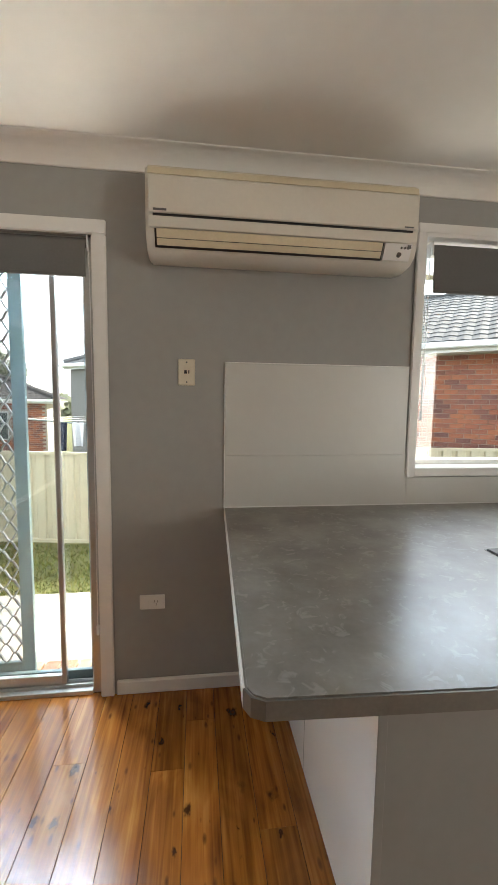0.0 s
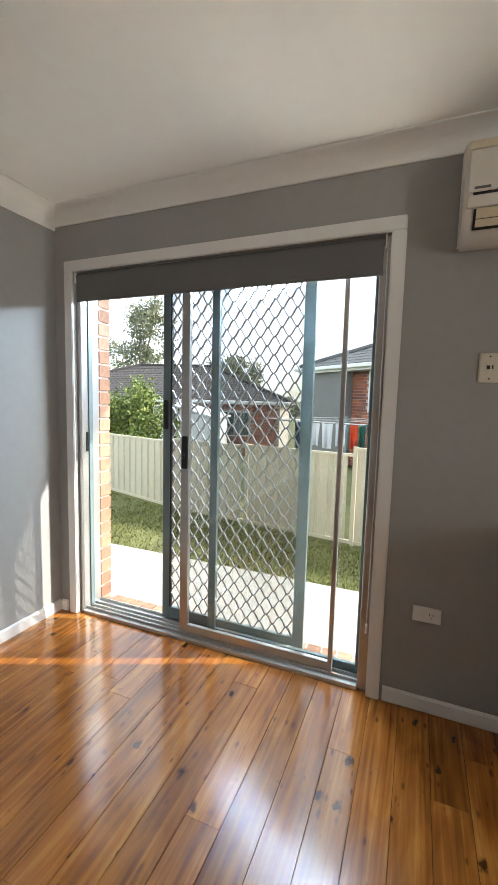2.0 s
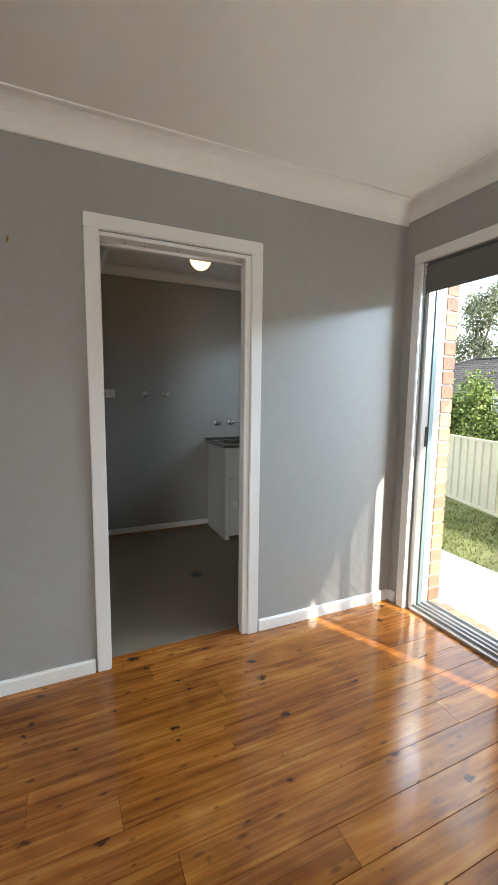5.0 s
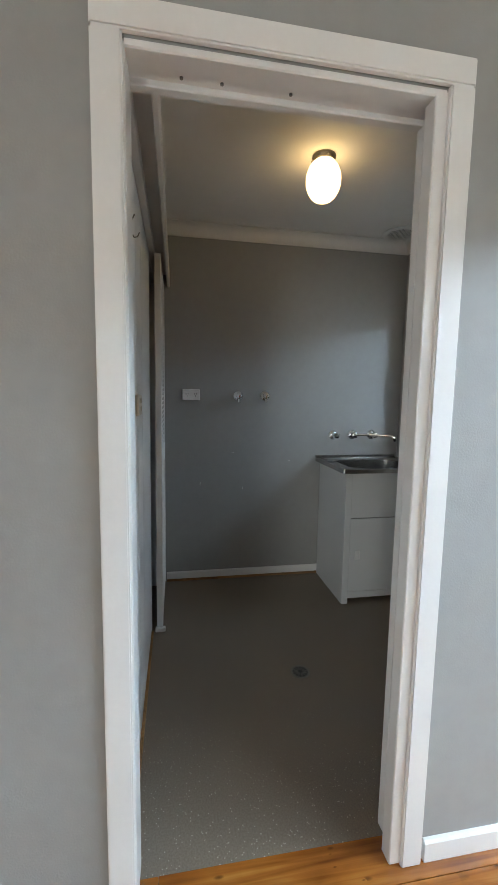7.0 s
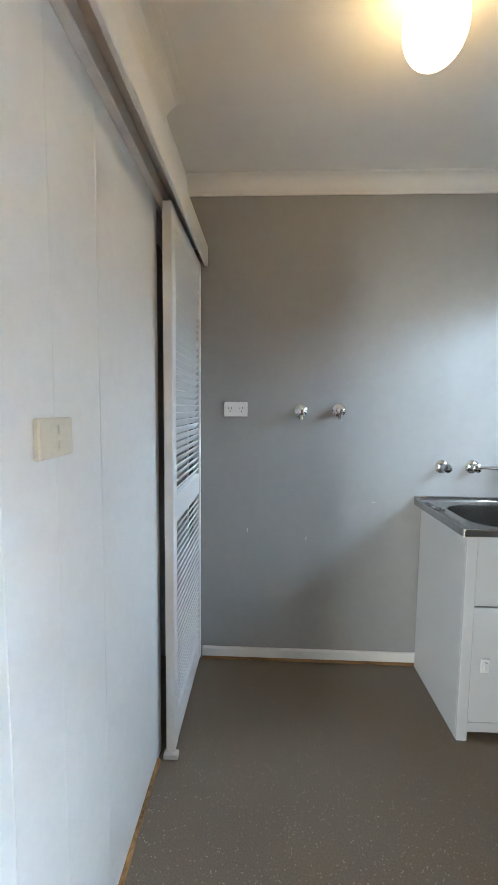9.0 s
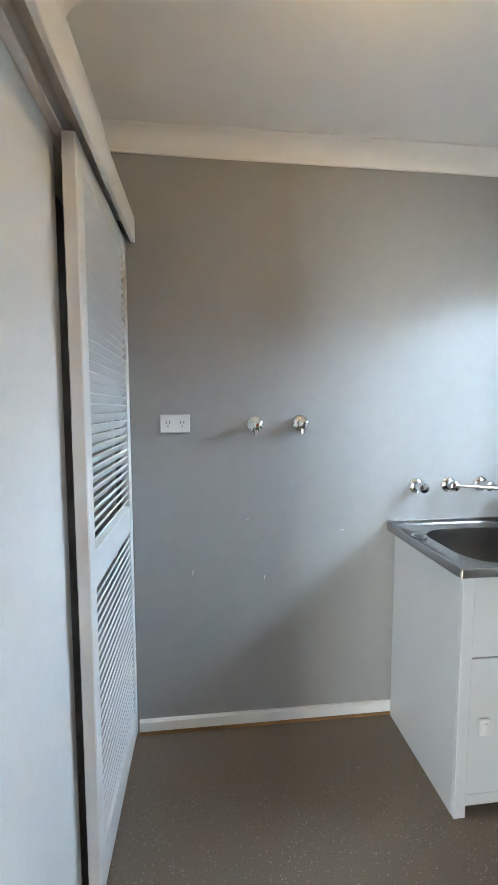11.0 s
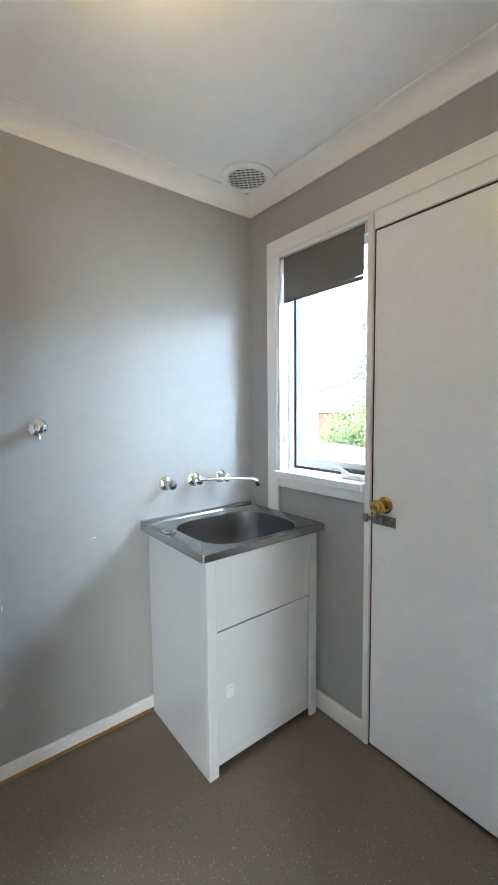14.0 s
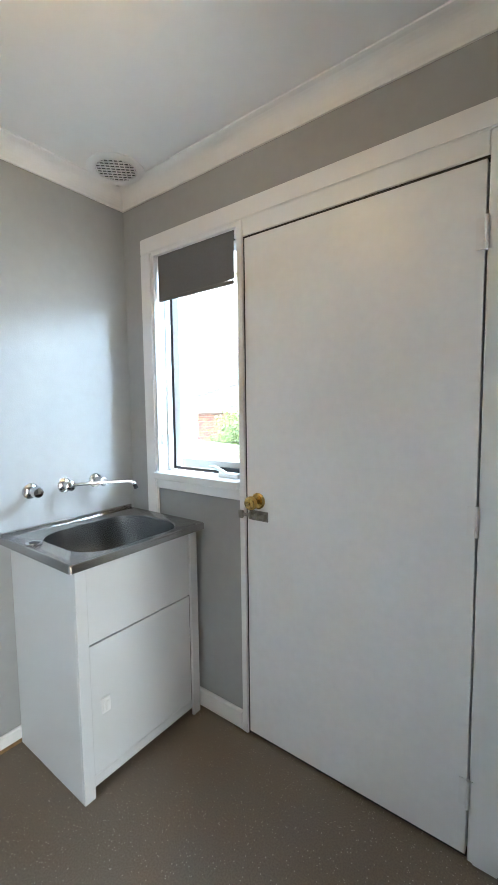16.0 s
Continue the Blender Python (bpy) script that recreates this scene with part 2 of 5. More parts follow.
def laminate_mat():
    """Grey stone-look laminate: soft clouds and broken pale flakes."""
    m = bpy.data.materials.new("stone_laminate")
    m.use_nodes = True
    n, l = m.node_tree.nodes, m.node_tree.links
    b = n["Principled BSDF"]
    co = n.new("ShaderNodeTexCoord")
    a = n.new("ShaderNodeTexNoise")
    a.inputs["Scale"].default_value, a.inputs["Detail"].default_value, a.inputs["Roughness"].default_value = 6.0, 9, 0.62
    l.new(co.outputs["Object"], a.inputs["Vector"])
    r = ramp_of(n, [(0.3, (0.15, 0.135, 0.12)), (0.5, (0.215, 0.2, 0.18)), (0.7, (0.29, 0.275, 0.25))])
    l.new(a.outputs["Fac"], r.inputs["Fac"])
    f = n.new("ShaderNodeTexNoise")
    f.inputs["Scale"].default_value, f.inputs["Detail"].default_value, f.inputs["Distortion"].default_value = 26.0, 6, 1.2
    l.new(co.outputs["Object"], f.inputs["Vector"])
    fr = ramp_of(n, [(0.58, (0, 0, 0)), (0.66, (0.5, 0.5, 0.5))])
    l.new(f.outputs["Fac"], fr.inputs["Fac"])
    mx = n.new("ShaderNodeMix")
    mx.data_type = "RGBA"
    mx.inputs["B"].default_value = (0.36, 0.34, 0.31, 1)
    l.new(fr.outputs["Color"], mx.inputs["Factor"])
    l.new(r.outputs["Color"], mx.inputs["A"])
    l.new(mx.outputs["Result"], b.inputs["Base Color"])
    b.inputs["Roughness"].default_value = 0.3
    bp = n.new("ShaderNodeBump")
    bp.inputs["Strength"].default_value, bp.inputs["Distance"].default_value = 0.06, 0.002
    l.new(f.outputs["Fac"], bp.inputs["Height"])
    l.new(bp.outputs["Normal"], b.inputs["Normal"])
    return m


def vary_mat(name, cols, rough, noise_scale=20.0, bump=0.3, island=False):
    """Pieces whose tone differs from one to the next."""
    m = bpy.data.materials.new(name)
    m.use_nodes = True
    n, l = m.node_tree.nodes, m.node_tree.links
    b = n["Principled BSDF"]
    if island:
        src = n.new("ShaderNodeNewGeometry").outputs["Random Per Island"]
    else:
        src = n.new("ShaderNodeObjectInfo").outputs["Random"]
    r = ramp_of(n, [(i / (len(cols) - 1), c) for i, c in enumerate(cols)])
    l.new(src, r.inputs["Fac"])
    co = n.new("ShaderNodeTexCoord")
    a = n.new("ShaderNodeTexNoise")
    a.inputs["Scale"].default_value, a.inputs["Detail"].default_value = noise_scale, 5
    l.new(co.outputs["Object"], a.inputs["Vector"])
    mr = n.new("ShaderNodeMapRange")
    mr.inputs["From Min"].default_value, mr.inputs["From Max"].default_value = 0.3, 0.7
    mr.inputs["To Min"].default_value, mr.inputs["To Max"].default_value = 0.72, 1.2
    l.new(a.outputs["Fac"], mr.inputs["Value"])
    mul = n.new("ShaderNodeVectorMath")
    mul.operation = "SCALE"
    l.new(r.outputs["Color"], mul.inputs[0])
    l.new(mr.outputs["Result"], mul.inputs["Scale"])
    l.new(mul.outputs["Vector"], b.inputs["Base Color"])
    b.inputs["Roughness"].default_value = rough
    bp = n.new("ShaderNodeBump")
    bp.inputs["Strength"].default_value, bp.inputs["Distance"].default_value = bump, 0.006
    l.new(a.outputs["Fac"], bp.inputs["Height"])
    l.new(bp.outputs["Normal"], b.inputs["Normal"])
    return m


def glass_mat(name, tint, rough=0.0):
    m = bpy.data.materials.new(name)
    m.use_nodes = True
    b = m.node_tree.nodes["Principled BSDF"]
    b.inputs["Base Color"].default_value = (*tint, 1)
    b.inputs["Roughness"].default_value, b.inputs["IOR"].default_value = rough, 1.45
    b.inputs["Transmission Weight"].default_value = 1.0
    return m


def veiled_glass_mat():
    """Old window glass with a thin translucent veil that imitates glare and haze."""
    m = glass_mat("veiled_glass", (0.96, 0.985, 0.985))
    n, l = m.node_tree.nodes, m.node_tree.links
    veil = n.new("ShaderNodeBsdfTranslucent")
    veil.inputs["Color"].default_value = (0.8, 0.82, 0.82, 1)
    co = n.new("ShaderNodeTexCoord")
    veil_noise = n.new("ShaderNodeTexNoise")
    veil_noise.inputs["Scale"].default_value, veil_noise.inputs["Detail"].default_value = 6.0, 5
    l.new(co.outputs["Object"], veil_noise.inputs["Vector"])
    amount = n.new("ShaderNodeMapRange")
    amount.inputs["From Min"].default_value, amount.inputs["From Max"].default_value = 0.3, 0.7
    amount.inputs["To Min"].default_value, amount.inputs["To Max"].default_value = 0.004, 0.01
    l.new(veil_noise.outputs["Fac"], amount.inputs["Value"])
    mx = n.new("ShaderNodeMixShader")
    l.new(amount.outputs["Result"], mx.inputs["Fac"])
    l.new(n["Principled BSDF"].outputs["BSDF"], mx.inputs[1])
    l.new(veil.outputs["BSDF"], mx.inputs[2])
    l.new(mx.outputs["Shader"], n["Material Output"].inputs["Surface"])
    return m


def mesh_screen_mat():
    """Fine fly mesh: dark threads with open gaps too small to see."""
    m = bpy.data.materials.new("fly_mesh")
    m.use_nodes = True
    n, l = m.node_tree.nodes, m.node_tree.links
    b = n["Principled BSDF"]
    b.inputs["Base Color"].default_value = (0.02, 0.022, 0.023, 1)
    b.inputs["Roughness"].default_value = 0.8
    b.inputs["Alpha"].default_value = 0.2
    return m


def glow_mat(name, col, strength):
    m = bpy.data.materials.new(name)
    m.use_nodes = True
    b = m.node_tree.nodes["Principled BSDF"]
    b.inputs["Base Color"].default_value = (0.8, 0.78, 0.72, 1)
    b.inputs["Roughness"].default_value = 0.25
    b.inputs["Emission Color"].default_value = (*col, 1)
    b.inputs["Emission Strength"].default_value = strength
    return m


M_WALL = mat("grey_wall_paint", (0.335, 0.336, 0.327), 0.68, spec=0.3, var=0.035, var_scale=1.6, bump=0.12, bump_scale=180)
M_TRIM = mat("white_gloss_trim", (0.76, 0.755, 0.74), 0.32, var=0.015, var_scale=5, bump=0.1, bump_scale=45)
M_CEIL = mat("ceiling_paint", (0.8, 0.79, 0.76), 0.75, var=0.02, var_scale=1.2, bump=0.08, bump_scale=120)
M_COVE = mat("cornice_paint", (0.78, 0.77, 0.745), 0.6, var=0.02, var_scale=2)
M_PANEL = mat("white_panel_paint", (0.78, 0.785, 0.775), 0.35, var=0.03, var_scale=2.5, bump=0.06, bump_scale=60)
M_PINE = pine_mat()
M_GAP = mat("board_gap", (0.03, 0.015, 0.008), 0.9)
M_RAW = mat("raw_timber", (0.3, 0.165, 0.06), 0.7, var=0.75, var_scale=5, stretch=(1, 1, 6))
M_VINYL = speckle_mat("speckled_vinyl", (0.215, 0.175, 0.132), (0.16, 0.128, 0.096), (0.46, 0.42, 0.36), 210, 0.34, 0.05)
M_LAM = laminate_mat()
# edge grey, lowered to include the weak light on the south side
M_LAMEDGE_DIM = mat("dim_laminate_edge", (0.12, 0.112, 0.1), 0.4, var=0.12, var_scale=9)
M_CAB = mat("white_cabinet", (0.82, 0.82, 0.81), 0.3)
M_GREYPAN = mat("grey_panel", (0.21, 0.207, 0.2), 0.5, var=0.03, var_scale=3)
M_SPLASH = mat("white_splashback", (0.56, 0.555, 0.535), 0.3, var=0.015, var_scale=2)
M_ALU = mat("aluminium_frame", (0.5, 0.5, 0.49), 0.38, metal=0.85, var=0.08, var_scale=6, bump=0.05, bump_scale=140)
M_GALV = mat("grey_painted_metal", (0.15, 0.2, 0.205), 0.42, metal=0.3, var=0.1, var_scale=8)
# near-black for rubber seals, and for pieces that imitate shade in gaps
M_SEAL_GAP = mat("rubber_and_gap_shade", (0.018, 0.018, 0.018), 0.6)
M_WIRE = mat("grille_metal", (0.33, 0.34, 0.34), 0.35, metal=0.8)
M_GLASS = glass_mat("clear_glass", (0.97, 0.99, 0.985))
M_VEILED = veiled_glass_mat()
M_FLY = mesh_screen_mat()
M_BLIND = mat("grey_blind_fabric", (0.14, 0.138, 0.134), 0.85, var=0.05, var_scale=6, bump=0.3, bump_scale=500)
M_BLIND2 = mat("cream_blind_back", (0.6, 0.55, 0.45), 0.85)
M_STEEL = mat("brushed_steel", (0.42, 0.41, 0.4), 0.24, metal=1.0)
M_TUB = mat("white_enamel", (0.62, 0.63, 0.635), 0.25)
M_CHROME = mat("chrome", (0.72, 0.73, 0.74), 0.08, metal=1.0)
M_BRASS = mat("worn_brass", (0.58, 0.39, 0.12), 0.2, metal=1.0, var=0.15, var_scale=30)
M_OLDMETAL = mat("worn_grey_metal", (0.24, 0.23, 0.21), 0.45, metal=0.8, var=0.3, var_scale=30)
M_WHITEPL = mat("white_plastic", (0.75, 0.75, 0.74), 0.3)
M_CREAMPL = mat("cream_plastic", (0.66, 0.61, 0.5), 0.35, var=0.04, var_scale=8)
M_ACBODY = mat("aged_white_plastic", (0.68, 0.65, 0.585), 0.35, var=0.03, var_scale=5)
M_ACFLAP = mat("yellowed_plastic", (0.66, 0.58, 0.42), 0.4, var=0.05, var_scale=8)
M_BLACK = mat("black_plastic", (0.012, 0.012, 0.013), 0.35)
M_INK = mat("grey_print", (0.12, 0.12, 0.12), 0.5)
M_RED = mat("red_dot", (0.5, 0.03, 0.02), 0.4)
M_BRICKR = vary_mat("red_brick", [(0.12, 0.05, 0.045), (0.2, 0.075, 0.055), (0.3, 0.1, 0.055), (0.36, 0.13, 0.065), (0.15, 0.065, 0.06), (0.33, 0.115, 0.06)], 0.85, 25)
M_BRICKRI = vary_mat("red_brick_far", [(0.12, 0.05, 0.045), (0.2, 0.075, 0.055), (0.3, 0.1, 0.055), (0.36, 0.13, 0.065), (0.15, 0.065, 0.06), (0.33, 0.115, 0.06)], 0.85, 25, island=True)
M_BRICKO = vary_mat("orange_brick", [(0.2, 0.1, 0.06), (0.3, 0.155, 0.09), (0.25, 0.125, 0.075), (0.33, 0.19, 0.12)], 0.85, 25)
M_MORTAR = mat("mortar", (0.36, 0.32, 0.28), 0.95, var=0.15, var_scale=20, bump=0.4)
M_TILE = vary_mat("roof_tile", [(0.055, 0.06, 0.065), (0.085, 0.088, 0.09), (0.11, 0.115, 0.12)], 0.75, 6, island=True)
M_TILED = vary_mat("dark_roof_tile", [(0.03, 0.027, 0.027), (0.05, 0.045, 0.044)], 0.95, 6, island=True)
M_GUTTER = mat("gutter_paint", (0.62, 0.64, 0.64), 0.4, var=0.06, var_scale=4)
M_SHEET = mat("weathered_sheet", (0.15, 0.15, 0.145), 0.7, var=0.1, var_scale=3)
M_FENCE = mat("cream_steel_fence", (0.5, 0.475, 0.36), 0.45, var=0.09, var_scale=2.2, stretch=(1, 1, 0.4))
M_GRASS = vary_mat("grass", [(0.075, 0.1, 0.018), (0.13, 0.155, 0.03), (0.2, 0.18, 0.06)], 0.9, 3, 0.2, island=True)
M_SOIL = mat("lawn_soil", (0.11, 0.115, 0.04), 0.95, var=0.5, var_scale=1.8, bump=0.8, bump_scale=30)
M_CONC = mat("concrete_path", (0.4, 0.38, 0.34), 0.85, var=0.1, var_scale=1.5, bump=0.3, bump_scale=70)
M_LEAF = vary_mat("green_leaves", [(0.06, 0.1, 0.018), (0.12, 0.17, 0.03), (0.2, 0.24, 0.05)], 0.6, 3, 0.0, island=True)
M_GUM = vary_mat("gum_leaves", [(0.12, 0.135, 0.085), (0.18, 0.195, 0.12), (0.25, 0.255, 0.16)], 0.65, 3, 0.0, island=True)
M_BARK = mat("bark", (0.17, 0.145, 0.12), 0.9, var=0.35, var_scale=4, bump=0.6, bump_scale=25)
M_FARGLASS = mat("far_window_glass", (0.06, 0.08, 0.09), 0.08, spec=0.8)
M_CLOTHW = mat("pale_cloth", (0.6, 0.62, 0.66), 0.9)
M_CLOTHR = mat("orange_cloth", (0.55, 0.09, 0.03), 0.9)
M_CLOTHB = mat("navy_cloth", (0.03, 0.04, 0.08), 0.9)
M_CLOTHG = mat("green_cloth", (0.03, 0.16, 0.12), 0.9)
M_GLOBE = glow_mat("lit_opal_glass", (1.0, 0.64, 0.27), 1.15)
M_GLOBE2 = glow_mat("dim_opal_glass", (1.0, 0.82, 0.55), 0.35)


# ---- builders ----
def add_box(bm, x0, x1, y0, y1, z0, z1, bevel=0.0, seg=1):
    made = bmesh.ops.create_cube(bm, size=1.0)["verts"]
    bmesh.ops.transform(bm, matrix=Matrix.Translation(((x0 + x1) / 2, (y0 + y1) / 2, (z0 + z1) / 2)) @ Matrix.Diagonal((abs(x1 - x0), abs(y1 - y0), abs(z1 - z0), 1)), verts=made)
    if bevel:
        edges = list({e for v in made for e in v.link_edges})
        bmesh.ops.bevel(bm, geom=edges, offset=bevel, segments=seg, affect="EDGES", profile=0.5)
    return made


def box(x0, x1, y0, y1, z0, z1, bevel=0.0, seg=1):
    bm = bmesh.new()
    add_box(bm, x0, x1, y0, y1, z0, z1, bevel, seg)
    return bm


def add_cyl(bm, p0, p1, r0, r1=None, n=20):
    p0, p1 = Vector(p0), Vector(p1)
    d = p1 - p0
    m = Matrix.Translation((p0 + p1) / 2) @ d.to_track_quat("Z", "Y").to_matrix().to_4x4()
    return bmesh.ops.create_cone(bm, cap_ends=True, segments=n, radius1=r0, radius2=r0 if r1 is None else r1, depth=d.length, matrix=m)["verts"]


def cyl(p0, p1, r0, r1=None, n=20):
    bm = bmesh.new()
    add_cyl(bm, p0, p1, r0, r1, n)
    return bm


def lathe(profile, base, axis, n=28):
    """A turned body: profile rows (distance along the axis, radius)."""
    bm = bmesh.new()
    turn = Vector(axis).to_track_quat("Z", "Y").to_matrix().to_4x4()
    m = Matrix.Translation(base) @ turn
    rings = [[bm.verts.new(m @ Vector((r * math.cos(2 * math.pi * k / n), r * math.sin(2 * math.pi * k / n), h))) for k in range(n)] for h, r in profile]
    for a, b in zip(rings, rings[1:]):
        for k in range(n):
            bm.faces.new((a[k], a[(k + 1) % n], b[(k + 1) % n], b[k]))
    bm.faces.new(list(reversed(rings[0])))
    bm.faces.new(rings[-1])
    return bm


def tube(points, r, n=10):
    """A round bar along a line of points."""
    bm = bmesh.new()
    pts = [Vector(p) for p in points]
    rings = []
    for i, p in enumerate(pts):
        d = (pts[min(i + 1, len(pts) - 1)] - pts[max(i - 1, 0)]).normalized()
        q = d.to_track_quat("Z", "Y").to_matrix()
        rings.append([bm.verts.new(p + q @ Vector((r * math.cos(2 * math.pi * k / n), r * math.sin(2 * math.pi * k / n), 0))) for k in range(n)])
    for a, b in zip(rings, rings[1:]):
        for k in range(n):
            bm.faces.new((a[k], a[(k + 1) % n], b[(k + 1) % n], b[k]))
    bm.faces.new(list(reversed(rings[0])))
    bm.faces.new(rings[-1])
    return bm


def prism(outline, axis, a, b):
    """A closed outline in the plane across the axis, drawn out from a to b. Outline pairs: (y, z) for x, (x, z) for y, (x, y) for z."""
    bm = bmesh.new()

    def at(u, v, w):
        return {"x": (w, u, v), "y": (u, w, v), "z": (u, v, w)}[axis]

    lo = [bm.verts.new(at(u, v, a)) for u, v in outline]
    hi = [bm.verts.new(at(u, v, b)) for u, v in outline]
    k = len(outline)
    for i in range(k):
        bm.faces.new((lo[i], lo[(i + 1) % k], hi[(i + 1) % k], hi[i]))
    bm.faces.new(list(reversed(lo)))
    bm.faces.new(hi)
    bmesh.ops.recalc_face_normals(bm, faces=bm.faces)
    return bm


def mesh_of(name, bm, material, smooth=False):
    bmesh.ops.recalc_face_normals(bm, faces=bm.faces)
    me = bpy.data.meshes.new(name)
    bm.to_mesh(me)
    bm.free()
    me.materials.append(material)
    if smooth:
        for p in me.polygons:
            p.use_smooth = True
        me.set_sharp_from_angle(angle=radians(35))
    return me


def part(name, bm, material, parent, label="", smooth=False):
    ob = new(name, mesh_of(name, bm, material, smooth))
    ob.parent = parent
    if label:
        ob["label"] = label
    return ob


def thing(name, label, category, group="", kind=""):
    return tagged(new(name), label, category, group, kind)


def single(name, bm, material, label, category, group="", kind="", smooth=False):
    return tagged(new(name, mesh_of(name, bm, material, smooth)), label, category, group, kind)


def wall_slab(name, axis, w0, w1, us, zs, holes, material, label):
    """A wall w0..w1 thick across the axis, cut into a grid at us and zs; cells named in holes are open."""
    bm = bmesh.new()
    nu, nz = len(us) - 1, len(zs) - 1
    solid = {(i, j) for i in range(nu) for j in range(nz)} - set(holes)
    cache = {}

    def vert(u, z, w):
        key = (u, z, w)
        if key not in cache:
            cache[key] = bm.verts.new((w, u, z) if axis == "x" else (u, w, z))
        return cache[key]

    for i, j in solid:
        u0, u1, z0, z1 = us[i], us[i + 1], zs[j], zs[j + 1]
        for w in (w0, w1):
            bm.faces.new((vert(u0, z0, w), vert(u1, z0, w), vert(u1, z1, w), vert(u0, z1, w)))
        for (di, dj), (a, b) in {(-1, 0): ((u0, z0), (u0, z1)), (1, 0): ((u1, z0), (u1, z1)), (0, -1): ((u0, z0), (u1, z0)), (0, 1): ((u0, z1), (u1, z1))}.items():
            if (i + di, j + dj) not in solid:
                bm.faces.new((vert(*a, w0), vert(*b, w0), vert(*b, w1), vert(*a, w1)))
    return single(name, bm, material, label, "wall", kind="structure")


def cornice(name, axis, a, b, wall, out, top, size=0.09, label="white plaster cove cornice between wall and ceiling"):
    """A cove: hollow quarter round from the wall down `size` to the ceiling out `size`, with small square fillets."""
    s, k = size, []
    k.append((0, top))
    k.append((0, top - s))
    k.append((0.008, top - s))
    for i in range(9):
        t = i / 8 * math.pi / 2
        k.append((0.01 + (s - 0.018) * (1 - math.cos(t)), top - s + 0.006 + (s - 0.014) * math.sin(t)))
    k.append((s, top - 0.006))
    k.append((s, top))
    outline = [(wall + out * u, z) for u, z in k]
    bm = prism(outline, axis, a, b)
    return single(name, bm, M_COVE, label, "cornice", kind="structure")


# ---- plan ----
N, D, W = 1.885, -2.305, -4.212      # north wall, dividing wall, laundry west wall
DL = -2.415                          # laundry face of the dividing wall
CEIL = 2.442
CEIL_L = 2.420                       # laundry ceiling
PART = 0.10                          # laundry face of the south partition
E_WALL, S_WALL = 3.7, -3.3
OUT = 2.145                          # outer face of the brick skin
G = -0.40                            # ground outside
SX0, SX1, SZ1 = -2.16, -0.395, 2.088  # sliding door opening
KX0, KX1, KZ0, KZ1 = 1.113, 2.75, 1.075, 2.185   # kitchen window opening
LX0, LX1, LZ0, LZ1 = -4.0, -2.62, 1.07, 2.102   # laundry window and door opening
DY0, DY1, DZ1 = 0.133, 0.855, 2.016  # doorway in the dividing wall

# ---- structure ----
wall_slab("wall_north_kitchen", "y", N, N + 0.10, [D - 0.11, SX0, SX1, KX0, KX1, E_WALL], [0, KZ0, SZ1, KZ1, CEIL], [(1, 0), (1, 1), (3, 1), (3, 2)], M_WALL, "grey painted plaster wall with sliding door and window")
wall_slab("wall_north_laundry", "y", N, N + 0.10, [W - 0.1, LX0, -3.492, LX1, DL + 0.0], [0, LZ0, LZ1, CEIL], [(1, 1), (2, 0), (2, 1)], M_WALL, "grey painted plaster wall with window and back door")
wall_slab("wall_divider", "x", DL, D, [S_WALL, DY0, DY1, N], [0, DZ1, CEIL], [(1, 0)], M_WALL, "grey painted plaster wall with an open doorway")
wall_slab("wall_laundry_west", "x", W - 0.1, W, [-0.75, N], [0, CEIL], [], M_WALL, "grey painted plaster wall, scuffed low down")
wall_slab("wall_laundry_partition", "y", PART - 0.08, PART, [W, -4.15, -3.62, DL], [0, 2.02, CEIL], [(1, 0)], M_PANEL, "white painted grooved board partition")
wall_slab("wall_closet_back", "y", -0.75, -0.7, [W, DL], [0, CEIL], [], M_WALL, "plain wall behind the louvre door")
wall_slab("wall_east", "x", E_WALL, E_WALL + 0.1, [S_WALL, EAST_Y0, EAST_Y1, N + 0.1], [0, EAST_Z0, EAST_Z1, CEIL], [(1, 1)], M_WALL, "grey painted plaster wall")
wall_slab("wall_south", "y", S_WALL - 0.1, S_WALL, [DL, E_WALL + 0.1], [0, CEIL], [], M_WALL, "grey painted plaster wall")
single("ceiling", box(DL, E_WALL + 0.1, S_WALL - 0.1, N + 0.1, CEIL, CEIL + 0.06), M_CEIL, "off-white flat plaster ceiling", "ceiling", kind="structure")
single("ceiling_laundry", box(W - 0.1, DL, -0.75, N + 0.1, CEIL_L, CEIL + 0.06), M_CEIL, "off-white flat plaster ceiling of the laundry", "ceiling", kind="structure")
single("subfloor", box(DL, E_WALL + 0.1, S_WALL - 0.1, N + 0.1, -0.12, -0.021), M_GAP, "dark gaps beneath the floor boards", "floor", kind="structure")
single("floor_laundry", box(W - 0.1, DL + 0.035, -0.75, N + 0.02, -0.12, 0.0), M_VINYL, "brown speckled sheet vinyl floor", "floor", kind="structure")

cornice("trim_cornice_north", "x", D + 0.002, E_WALL, N, -1, CEIL)
cornice("trim_cornice_divider", "y", S_WALL, N - 0.002, D, 1, CEIL, 0.108)
cornice("trim_cornice_laundry_west", "y", PART, N - 0.002, W, 1, CEIL_L, 0.074)
cornice("trim_cornice_laundry_north", "x", W + 0.002, DL, N, -1, CEIL_L, 0.074)
cornice("trim_cornice_laundry_partition", "x", -3.70, DL, PART, 1, CEIL_L, 0.09, "white cove cornice with a sawn open end")


def skirting(name, axis, a, b, wall, out, z0, z1, label="white painted skirting board"):
    o = [(wall, z0), (wall + out * 0.014, z0), (wall + out * 0.014, z1 - 0.008), (wall + out * 0.008, z1), (wall, z1)]
    return single(name, prism(o, axis, a, b), M_TRIM, label, "skirting", kind="structure")


